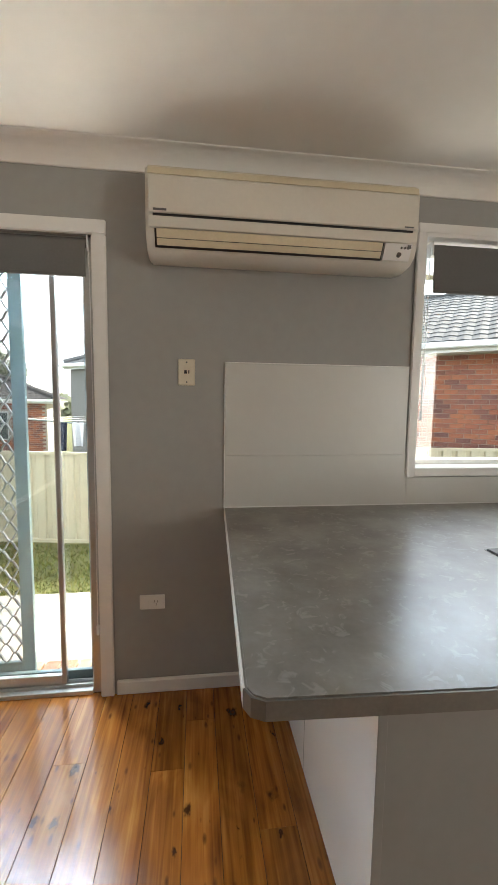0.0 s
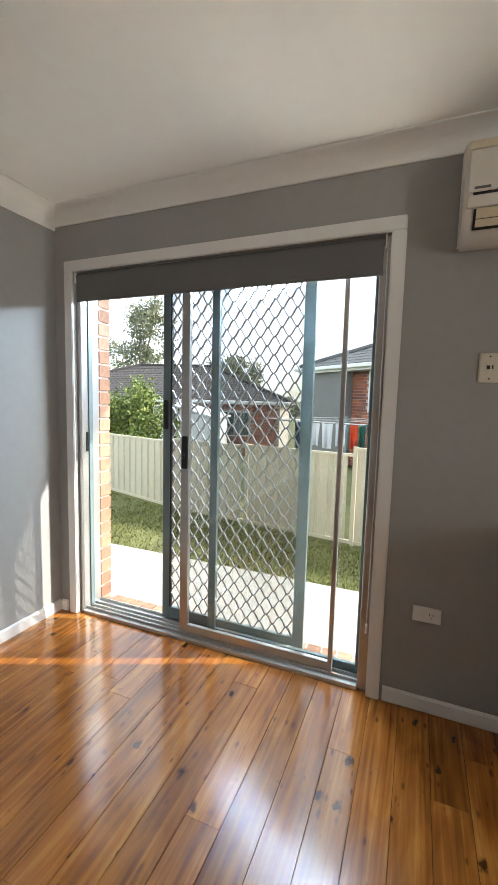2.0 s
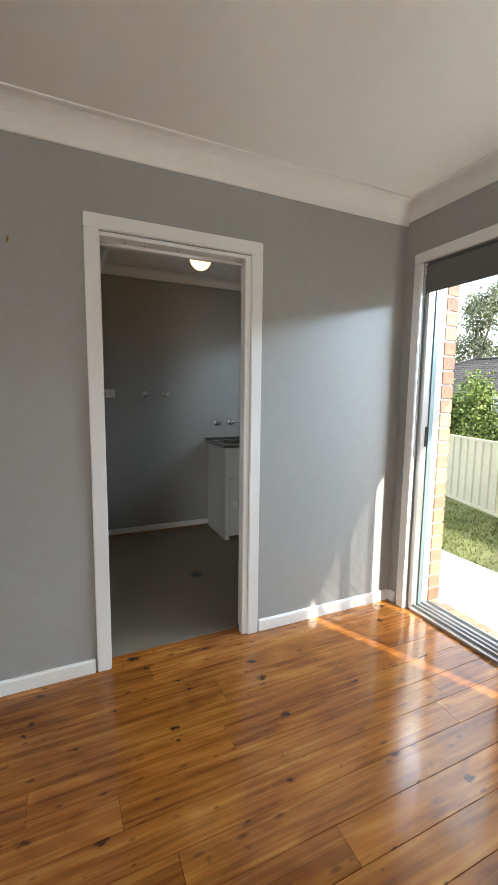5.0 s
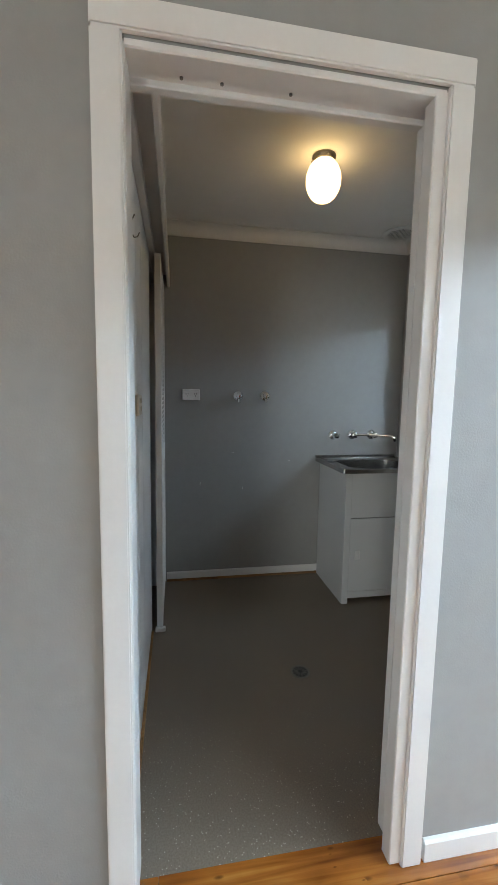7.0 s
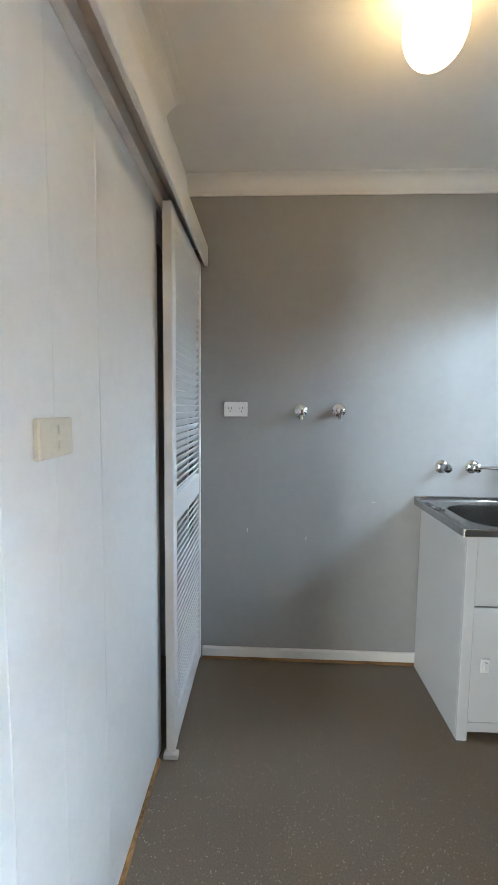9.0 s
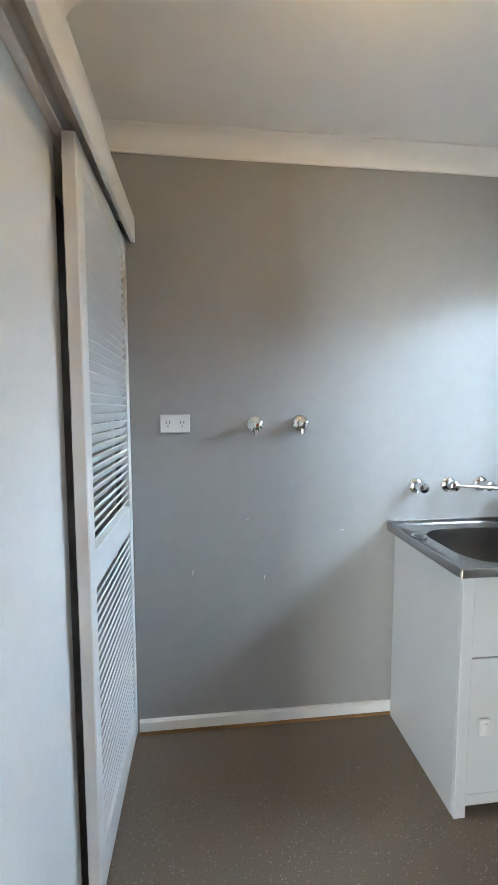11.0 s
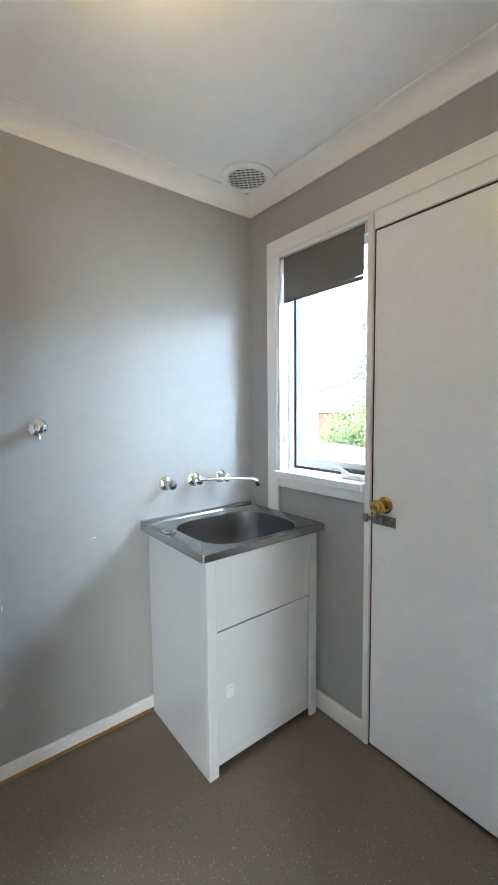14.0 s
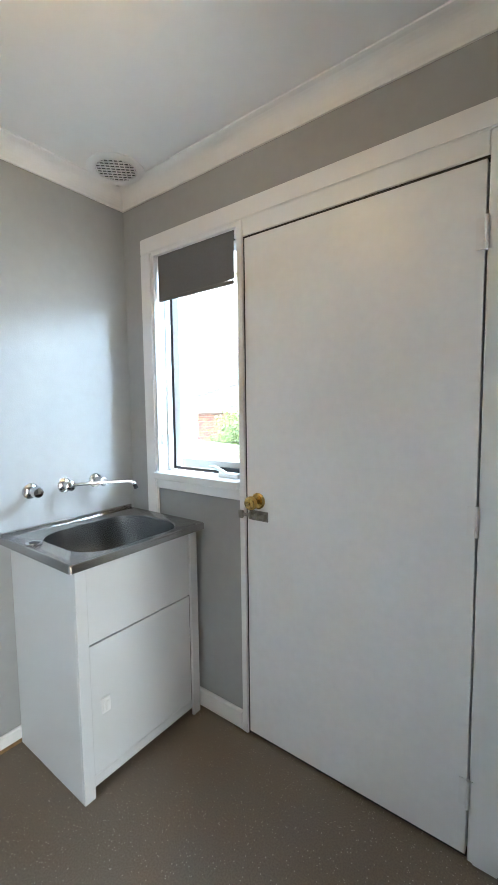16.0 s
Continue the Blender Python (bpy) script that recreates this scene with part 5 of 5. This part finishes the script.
def tile_plane(bm, c0, c1, r0, r1, courses, per_m, wave, lip=0.02):
    """Wavy roof tiles on a four-cornered plane: eave c0..c1, ridge r0..r1."""
    c0, c1, r0, r1 = (Vector(p) for p in (c0, c1, r0, r1))
    nrm = (c1 - c0).cross(r0 - c0).normalized()
    if nrm.z < 0:
        nrm = -nrm
    ln = (c1 - c0).length
    d = (c1 - c0) / ln
    up = r0 - c0 - d * (r0 - c0).dot(d)
    s_l, s_r = (r0 - c0).dot(d), (r1 - c0).dot(d)
    step = 1 / per_m / 4
    for j in range(courses):
        v0, v1 = j / courses, min((j + 1.06) / courses, 1)
        a0, a1 = s_l * v0, ln + (s_r - ln) * v0
        b0, b1 = s_l * v1, ln + (s_r - ln) * v1
        k0, k1 = math.floor(a0 / step), math.ceil(a1 / step)
        lo, hi = [], []
        for k in range(k0, k1 + 1):
            s = k * step
            w = wave * (0.5 + 0.5 * math.cos(k / 4 * 2 * math.pi)) ** 0.8
            lo.append(bm.verts.new(c0 + d * min(max(s, a0), a1) + up * v0 + nrm * (lip + w)))
            hi.append(bm.verts.new(c0 + d * min(max(s, b0), b1) + up * v1 + nrm * w))
        base = [bm.verts.new(p.co - nrm * lip * 1.2) for p in lo]
        for i in range(len(lo) - 1):
            bm.faces.new((lo[i], lo[i + 1], hi[i + 1], hi[i]))
            bm.faces.new((base[i], base[i + 1], lo[i + 1], lo[i]))


def house(label, origin, yaw, length, depth, base, gutter, pitch, tile, brick_near, windows, stretch, flue=None):
    """A brick house with a hipped tile roof. Its front runs along local x from 0 to length; local y goes back."""
    root = thing("house", label, "house", "neighbour houses")
    m = Matrix.Translation((*origin, 0)) @ Matrix.Rotation(radians(yaw), 4, "Z")

    def put(ob):
        ob.matrix_basis = m
        return ob

    wall = put(part("wall", box(0, length, 0, depth, base, gutter - 0.05), M_MORTAR, root))
    ov = 0.45
    rise = (depth / 2 + ov) * math.tan(radians(pitch))
    inset = depth / 2 + ov
    e = [(-ov, -ov), (length + ov, -ov), (length + ov, depth + ov), (-ov, depth + ov)]
    ra, rb = (inset - ov, depth / 2), (length - inset + ov, depth / 2)
    z0, z1 = gutter + 0.02, gutter + rise
    bm = bmesh.new()
    n_c = max(int(inset / math.cos(radians(pitch)) / 0.3), 3)
    tile_plane(bm, (*e[0], z0), (*e[1], z0), (*ra, z1), (*rb, z1), n_c, 4.4, 0.022, 0.014)
    tile_plane(bm, (*e[1], z0), (*e[2], z0), (*rb, z1), (*rb, z1), n_c, 4.4, 0.022, 0.014)
    tile_plane(bm, (*e[2], z0), (*e[3], z0), (*rb, z1), (*ra, z1), n_c, 1.0, 0.03)
    tile_plane(bm, (*e[3], z0), (*e[0], z0), (*ra, z1), (*ra, z1), n_c, 4.4, 0.022, 0.014)
    roof = put(part("roof", bm, tile, root))
    for p, q in ((e[0], ra), (e[1], rb), (ra, rb)):
        za, zb = (z0, z1) if p not in (ra,) else (z1, z1)
        put(part("ridge_cap", tube([(*p, za + 0.03), (*q, zb + 0.03)], 0.09, 8), tile, roof))
        for o in roof.children:
            o.matrix_basis = Matrix()
    put(part("soffit", box(-ov, length + ov, -ov, depth + ov, gutter - 0.14, gutter - 0.12), M_GUTTER, root))
    put(part("fascia", box(-ov - 0.02, length + ov + 0.02, -ov - 0.02, -ov + 0.01, gutter - 0.16, gutter - 0.06), M_GUTTER, root))
    put(part("gutter", box(-ov - 0.14, length + ov + 0.14, -ov - 0.14, -ov - 0.021, gutter - 0.1, gutter + 0.01, 0.02), M_GUTTER, root))
    put(part("gutter", box(-ov - 0.14, -ov - 0.021, -ov - 0.02, depth + ov, gutter - 0.1, gutter + 0.01, 0.02), M_GUTTER, root))
    for wx, ww, wz, wh in windows:
        f = put(part("window", box(wx, wx + ww, -0.03, 0.03, wz, wz + wh), M_FARGLASS, root))
        for b in ((wx - 0.04, wx + ww + 0.04, -0.06, -0.02, wz - 0.05, wz), (wx - 0.04, wx + ww + 0.04, -0.06, -0.02, wz + wh, wz + wh + 0.05), (wx - 0.04, wx, -0.06, -0.02, wz, wz + wh), (wx + ww, wx + ww + 0.04, -0.06, -0.02, wz, wz + wh), (wx + ww / 2 - 0.02, wx + ww / 2 + 0.02, -0.055, -0.02, wz, wz + wh)):
            part("frame", box(*b), M_GUTTER, f)
    if flue:
        fl = put(part("flue", cyl((*flue[:2], flue[2]), (*flue[:2], flue[3]), 0.09, n=12), M_ALU, root))
        part("cowl", cyl((*flue[:2], flue[3]), (*flue[:2], flue[3] + 0.12), 0.13, 0.05, 12), M_ALU, fl)
    if brick_near:
        put(part("side_porch", box(-0.35, 1.5, -0.32, 0.0, base, gutter - 0.15), M_SHEET, root, "grey sheeted porch end"))
    # bricks: those of the near stretch singly, the rest joined
    bw, bh, j = 0.23, 0.076, 0.010
    me = mesh_of("brick", box(0, bw, -0.014, 0.02, 0, bh, 0.003), M_BRICKR)
    rows = int((gutter - 0.14 - base) / (bh + j))
    rest = []
    made = 0
    for r in range(rows):
        z = base + r * (bh + j)
        x = 0.0 if r % 2 == 0 else (bw + j) / 2
        while x + bw <= length:
            hole = any(wx - 0.05 - bw < x < wx + ww + 0.05 and wz - 0.05 - bh < z < wz + wh + 0.05 for wx, ww, wz, wh in windows)
            if not hole:
                if stretch and stretch[0] < x < stretch[1] and z > stretch[2] and made < 300:
                    o = new("brick", me)
                    o.parent = wall
                    o.matrix_basis = Matrix.Translation((x, 0, z))
                    made += 1
                else:
                    rest.append((x, z))
            x += bw + j
    verts, faces = [], []
    for x, z in rest:
        k = len(verts)
        verts += [(x, -0.014, z), (x + bw, -0.014, z), (x + bw, -0.014, z + bh), (x, -0.014, z + bh), (x, 0.01, z), (x + bw, 0.01, z), (x + bw, 0.01, z + bh), (x, 0.01, z + bh)]
        faces += [(k, k + 1, k + 2, k + 3), (k, k + 4, k + 5, k + 1), (k + 3, k + 2, k + 6, k + 7), (k, k + 3, k + 7, k + 4), (k + 1, k + 5, k + 6, k + 2)]
    mesh = bpy.data.meshes.new("brickwork")
    mesh.from_pydata(verts, [], faces)
    mesh.materials.append(M_BRICKRI)
    bo = new("brickwork", mesh)
    bo.parent = wall
    bo["kind"] = "stuff"
    return root


# near neighbour, set askew behind the fence
house("red brick house with grey tiled hip roof close behind the fence", (-3.2, 12.9), -38.0, 16.0, 7.0, G, 2.42, 23, M_TILE, True, [(2.2, 1.2, 1.2, 1.0)], (9.0, 12.2, 0.5))
# far house downhill
house("brown brick house with dark tiled hip roof further off", (-19.5, 15.5), 14.0, 13.5, 9.0, -1.3, 1.36, 22, M_TILED, False, [(6.6, 1.7, -0.3, 1.1), (10.6, 1.4, -0.3, 1.1)], None, flue=(1.6, 2.2, 1.9, 3.1))


def leafy(name, label, trunk_h, base, clumps, count, leaf, material, category, seed, trunk_r=0.14, limbs=6, droop=0.0):
    """Trunk with limbs that end in clumps of small leaves."""
    rnd = random.Random(seed)
    root = thing(name, label, category)
    bx, by, bz = base
    bm = bmesh.new()
    top = Vector((bx + rnd.uniform(-0.3, 0.3), by, bz + trunk_h))
    add_cyl(bm, (bx, by, bz - 0.1), top, trunk_r, trunk_r * 0.55, 10)
    for c in clumps:
        p = Vector(c[:3])
        mid = top.lerp(p, 0.5) + Vector((rnd.uniform(-0.2, 0.2), rnd.uniform(-0.2, 0.2), 0.15))
        add_cyl(bm, top - Vector((0, 0, trunk_h * 0.12)), mid, trunk_r * 0.4, trunk_r * 0.25, 7)
        add_cyl(bm, mid, p, trunk_r * 0.25, trunk_r * 0.07, 6)
        for _ in range(limbs):
            q = p + Vector((rnd.gauss(0, 1), rnd.gauss(0, 1), rnd.gauss(0, 1))) * c[3] * 0.5
            add_cyl(bm, mid.lerp(p, 0.7), q, trunk_r * 0.1, trunk_r * 0.03, 5)
    part("trunk", bm, M_BARK, root)
    verts, faces = [], []
    for c in clumps:
        p, r = Vector(c[:3]), c[3]
        k_n = int(count * (r / 1.0) ** 2)
        subs = [p + Vector((rnd.gauss(0, 0.5), rnd.gauss(0, 0.5), rnd.gauss(0, 0.4))) * r for _ in range(9)]
        for _ in range(k_n):
            s = rnd.choice(subs)
            q = s + Vector((rnd.gauss(0, 1), rnd.gauss(0, 1), rnd.gauss(0, 1) - droop)) * r * 0.24
            d = Vector((rnd.gauss(0, 1), rnd.gauss(0, 1), rnd.gauss(0, 1) - droop * 2)).normalized()
            e = d.cross(Vector((rnd.gauss(0, 1), rnd.gauss(0, 1), rnd.gauss(0, 1)))).normalized()
            l_, w_ = leaf * rnd.uniform(0.7, 1.3), leaf * rnd.uniform(0.25, 0.45)
            k = len(verts)
            verts += [q, q + d * l_ * 0.5 + e * w_, q + d * l_, q + d * l_ * 0.5 - e * w_]
            faces.append((k, k + 1, k + 2, k + 3))
    me = bpy.data.meshes.new("crown")
    me.from_pydata([tuple(v) for v in verts], [], faces)
    me.materials.append(material)
    o = new("crown", me)
    o.parent = root
    return root


leafy("bush", "bright green leafy shrub behind the fence", 0.5, (-5.6, 7.2, G), [(-6.2, 7.3, 0.9, 0.6), (-5.6, 7.2, 1.2, 0.55), (-5.1, 7.1, 0.75, 0.5), (-6.7, 7.6, 1.0, 0.65), (-7.3, 7.9, 0.8, 0.7), (-8.1, 8.0, 1.0, 0.7), (-8.9, 8.3, 0.6, 0.65), (-5.7, 7.2, 0.1, 0.7)], 5200, 0.075, M_LEAF, "shrub", 3, 0.06)
leafy("tree", "tall gum tree with sparse grey-green clumps", 5.0, (-25.5, 33.0, -1.4), [(-26.6, 33, 6.0, 1.5), (-25.0, 33, 7.6, 1.9), (-24.2, 33, 5.6, 1.3), (-27.5, 33, 4.4, 1.1), (-23.4, 33, 9.8, 1.6), (-25.6, 33, 9.6, 1.3), (-24.8, 33, 3.8, 1.0)], 420, 0.26, M_GUM, "tree", 5, 0.32, 5, 0.4)
leafy("tree", "rounded gum tree behind the far roof", 3.5, (-17.0, 36.0, -1.4), [(-18.0, 36, 3.8, 1.3), (-16.6, 36, 4.6, 1.5), (-15.4, 36, 4.0, 1.3), (-16.5, 36, 3.4, 1.4), (-19.0, 36, 3.0, 0.9)], 650, 0.24, M_GUM, "tree", 8, 0.28, 5, 0.3)
leafy("tree", "distant grey-green gum tree", 4.0, (-52.0, 40.0, -1.4), [(-52, 40, 6.5, 2.2), (-54, 41, 5.0, 2.0), (-50, 40, 5.0, 1.8), (-52, 40, 3.0, 2.0)], 420, 0.45, M_GUM, "tree", 11, 0.3, 4, 0.3)

# low green belt far away
rnd = random.Random(21)
bv, bf = [], []
for k in range(9000):
    a = rnd.uniform(radians(-5), radians(85))
    rr = rnd.uniform(70, 95)
    h = abs(rnd.gauss(0, 1)) * 1.3
    q = Vector((-rr * math.sin(a), rr * math.cos(a), -1.2 + h))
    d = Vector((rnd.gauss(0, 1), rnd.gauss(0, 1), rnd.gauss(0, 1))).normalized() * rnd.uniform(0.5, 1.0)
    e = d.orthogonal() * 0.7
    i = len(bv)
    bv += [tuple(q - e), tuple(q + d), tuple(q + e), tuple(q - d)]
    bf.append((i, i + 1, i + 2, i + 3))
bme = bpy.data.meshes.new("far_woods")
bme.from_pydata(bv, [], bf)
bme.materials.append(M_GUM)
tagged(new("far_woods", bme), "low distant belt of grey-green trees", "woods", kind="stuff")


def clothes_line():
    root = thing("clothes_line", "rotary clothes line beyond the fence", "clothes line")
    cx, cy = -1.6, 8.6
    part("mast", cyl((cx, cy, G), (cx, cy, 1.1), 0.03), M_GALV, root)
    for k in range(4):
        a = radians(20 + 90 * k)
        part("arm", tube([(cx, cy, 0.85), (cx + 1.7 * math.cos(a), cy + 1.7 * math.sin(a), 1.03)], 0.014, 8), M_GALV, root)
    for rr in (0.8, 1.2, 1.65):
        pts = [(cx + rr * math.cos(radians(20 + 90 * k)), cy + rr * math.sin(radians(20 + 90 * k)), 0.94 + 0.05 * rr) for k in range(5)]
        part("line", tube(pts, 0.004, 5), M_WHITEPL, root)


clothes_line()


def garment(x, y, z, w, h, material, label, seed):
    rnd_ = random.Random(seed)
    bm = bmesh.new()
    nx, nz = 6, 6
    v = [[bm.verts.new((x + w * (i / nx - 0.5) * (1 - 0.12 * j / nz), y + 0.05 * math.sin(i * 1.7 + seed) * (j / nz), z - h * j / nz + rnd_.uniform(-0.01, 0.01))) for i in range(nx + 1)] for j in range(nz + 1)]
    for j in range(nz):
        for i in range(nx):
            bm.faces.new((v[j][i], v[j][i + 1], v[j + 1][i + 1], v[j + 1][i]))
    bmesh.ops.solidify(bm, geom=bm.faces[:], thickness=0.012)
    single("garment", bm, material, label, "clothes", "washing on the line")


for k, (gx, gw, gh, gm, gl) in enumerate([(-2.3, 0.2, 0.5, M_CLOTHB, "dark patterned garment hung on the line"), (-2.02, 0.2, 0.42, M_CLOTHW, "pale shirt hung on the line"), (-1.78, 0.2, 0.46, M_CLOTHW, "pale towel hung on the line"), (-1.54, 0.18, 0.4, M_CLOTHW, "pale shirt hung on the line"), (-1.3, 0.14, 0.44, M_CLOTHR, "bright orange garment hung on the line"), (-1.15, 0.11, 0.4, M_CLOTHG, "green garment hung on the line"), (-0.97, 0.2, 0.44, M_CLOTHB, "navy garment hung on the line"), (-0.74, 0.18, 0.42, M_CLOTHB, "navy garment hung on the line")]):
    garment(gx, 7.5, 0.99, gw, gh, gm, gl, k)

# pale gabled garage next door, downhill
gar = thing("garage", "white garage with a low gable roof", "garage")
gm_ = Matrix.Translation((-11.5, 13.6, 0)) @ Matrix.Rotation(radians(14), 4, "Z")
o_ = part("wall", prism([(0, -1.3), (0, 0.62), (1.9, 1.12), (3.8, 0.62), (3.8, -1.3)], "y", 0, 3.0), M_GUTTER, gar)
o_.matrix_basis = gm_
o_ = part("roof", prism([(-0.15, 0.62), (1.9, 1.16), (3.95, 0.62), (3.95, 0.68), (1.9, 1.22), (-0.15, 0.68)], "y", -0.1, 3.1), M_GUTTER, gar)
o_.matrix_basis = gm_

# pole leaning against the neighbour's wall
pl = thing("leaning_pole", "thin white pole with a blue grip leaning behind the fence", "pole")
part("shaft", cyl((5.05, 5.55, G), (4.98, 5.65, 1.35), 0.02, n=10), M_WHITEPL, pl)
part("grip", cyl((4.988, 5.638, 1.2), (4.98, 5.65, 1.36), 0.024, n=10), mat("blue_plastic", (0.05, 0.2, 0.5), 0.4), pl)

# eaves of the house itself
eav = thing("trim_eaves", "cream painted eaves soffit and fascia outside", "eaves", kind="structure")
part("soffit", box(-7, 6, OUT - 0.05, 2.75, 2.28, 2.30), M_GUTTER, eav)
part("fascia", box(-7, 6, 2.75, 2.77, 2.25, 2.42), M_FENCE, eav)
part("roof_edge", box(-7, 6, N + 0.11, 2.8, 2.45, 2.5), M_TILED, eav)


def own_bricks():
    """The brick skin round the openings: courses of bricks proud of a mortar core."""
    bw, bh, j = 0.23, 0.076, 0.010
    root = thing("wall_brick_skin", "orange and brown face brick outer skin", "brick wall", kind="structure")
    bx0, bx1 = SX0 + 0.035, SX1 + 0.02
    part("core", box(-5.5, LX0 + 0.01, N + 0.1025, OUT - 0.008, G, 2.28), M_MORTAR, root)
    part("core", box(LX0 + 0.01, -3.49, N + 0.1025, OUT - 0.008, G, LZ0 - 0.03), M_MORTAR, root)
    part("core", box(LX1 + 0.01, bx0 - 0.008, N + 0.1025, OUT - 0.008, G, 2.28), M_MORTAR, root)
    part("core", box(bx1 + 0.008, KX0 - 0.068, N + 0.1025, OUT - 0.008, G, 2.28), M_MORTAR, root)
    part("core", box(KX0 - 0.01, KX1 + 0.01, N + 0.1025, OUT - 0.008, G, KZ0 - 0.03), M_MORTAR, root)
    part("core", box(KX1 + 0.01, 4.2, N + 0.1025, OUT - 0.008, G, 2.28), M_MORTAR, root)
    part("core", box(-3.49, bx1 + 0.008, N + 0.1025, OUT - 0.008, G, -0.03), M_MORTAR, root)
    part("lintel", box(LX0, LX1 + 0.01, N + 0.1025, OUT, LZ1 + 0.01, 2.28), M_FENCE, root)
    part("lintel", box(bx0 - 0.008, bx1 + 0.008, N + 0.1025, OUT, SZ1 + 0.01, 2.28), M_FENCE, root)
    part("lintel", box(KX0 - 0.01, KX1 + 0.01, N + 0.1025, OUT, KZ1 + 0.01, 2.28), M_FENCE, root)
    full = mesh_of("brick", box(0, bw, -0.098, 0, 0, bh, 0.004), M_BRICKO)
    half = mesh_of("brick", box(0, 0.11, -0.098, 0, 0, bh, 0.004), M_BRICKO)
    sill = mesh_of("brick", box(0, 0.076, -0.16, 0.03, -0.07, 0, 0.004), M_BRICKO)
    rows = int((2.28 - G) / (bh + j))
    for r in range(rows):
        z = G + r * (bh + j)
        for edge, sg in ((bx0, -1), (bx1, 1), (LX0 + 0.02, -1), (KX0 - 0.07, -1)):
            if z > 2.2:
                continue
            odd = r % 2
            for k in range(2):
                me = half if (odd and k == 0) else full
                ln = 0.11 if me is half else bw
                off = 0 if k == 0 else ((0.11 if odd else bw) + j)
                o = new("brick", me)
                o.parent = root
                x = edge - off - ln if sg < 0 else edge + off
                o.matrix_basis = Matrix.Translation((x, OUT, z))
    n = int((bx1 - bx0) / (0.076 + j))
    for k in range(n + 1):
        o = new("brick", sill)
        o.parent = root
        o.matrix_basis = Matrix.Translation((bx0 + k * (0.076 + j), OUT + 0.03, -0.012)) @ Matrix.Rotation(radians(-6), 4, "X")


own_bricks()


def lawn():
    rnd_ = np.random.default_rng(4)
    n = 42000
    x = rnd_.uniform(-9.5, 1.2, n)
    y = 3.82 + rnd_.random(n) ** 1.1 * 2.4
    keep = y < np.where(x < -4.0, 5.55 - (x + 4.0) * 0.32, 5.56 - (x + 4.0) * 0.16)
    patch = np.sin(x * 1.7 + 0.6) * np.cos(y * 2.3) + rnd_.normal(0, 0.5, n)
    keep &= patch > -0.75
    x, y = x[keep], y[keep]
    verts, faces = [], []
    for px, py in zip(x.tolist(), y.tolist()):
        a = rnd_.uniform(0, 6.28)
        h = rnd_.uniform(0.012, 0.038)
        w = 0.008
        k = len(verts)
        lx, ly = rnd_.normal(0, 0.025), rnd_.normal(0, 0.025)
        verts += [(px - w * math.cos(a), py - w * math.sin(a), G - 0.012), (px + w * math.cos(a), py + w * math.sin(a), G - 0.012), (px + lx, py + ly, G + h)]
        faces.append((k, k + 1, k + 2))
    me = bpy.data.meshes.new("grass")
    me.from_pydata(verts, [], faces)
    me.materials.append(M_GRASS)
    tagged(new("grass", me), "short uneven green lawn with bare patches", "grass", kind="stuff")


lawn()

# ---- floor boards ----
def boards():
    root = thing("floor_kitchen", "varnished knotty pine floor boards, worn and glossy", "floor", kind="structure")
    rnd_ = random.Random(9)
    wd = 0.1255
    cache = {}
    x = DL + 0.035
    while x < E_WALL:
        y = S_WALL - 0.05 - rnd_.uniform(0, 1.0)
        while y < N + 0.02:
            ln = rnd_.choice((1.4, 2.0, 2.6, 3.2))
            if rnd_.random() < 0.2 and y > -1:
                ln = 0.7
            y0, y1 = max(y, S_WALL - 0.05), min(y + ln, N + 0.02)
            if y1 - y0 > 0.05:
                key = round(y1 - y0, 3)
                if key not in cache:
                    cache[key] = mesh_of("board", box(0, wd - 0.0016, 0, key - 0.0009, -0.02, 0.0, 0.0007), M_PINE)
                o = new("board", cache[key])
                o.parent = root
                o.matrix_basis = Matrix.Translation((x, y0, rnd_.uniform(-0.0003, 0.0003)))
            y += ln
        x += wd


boards()
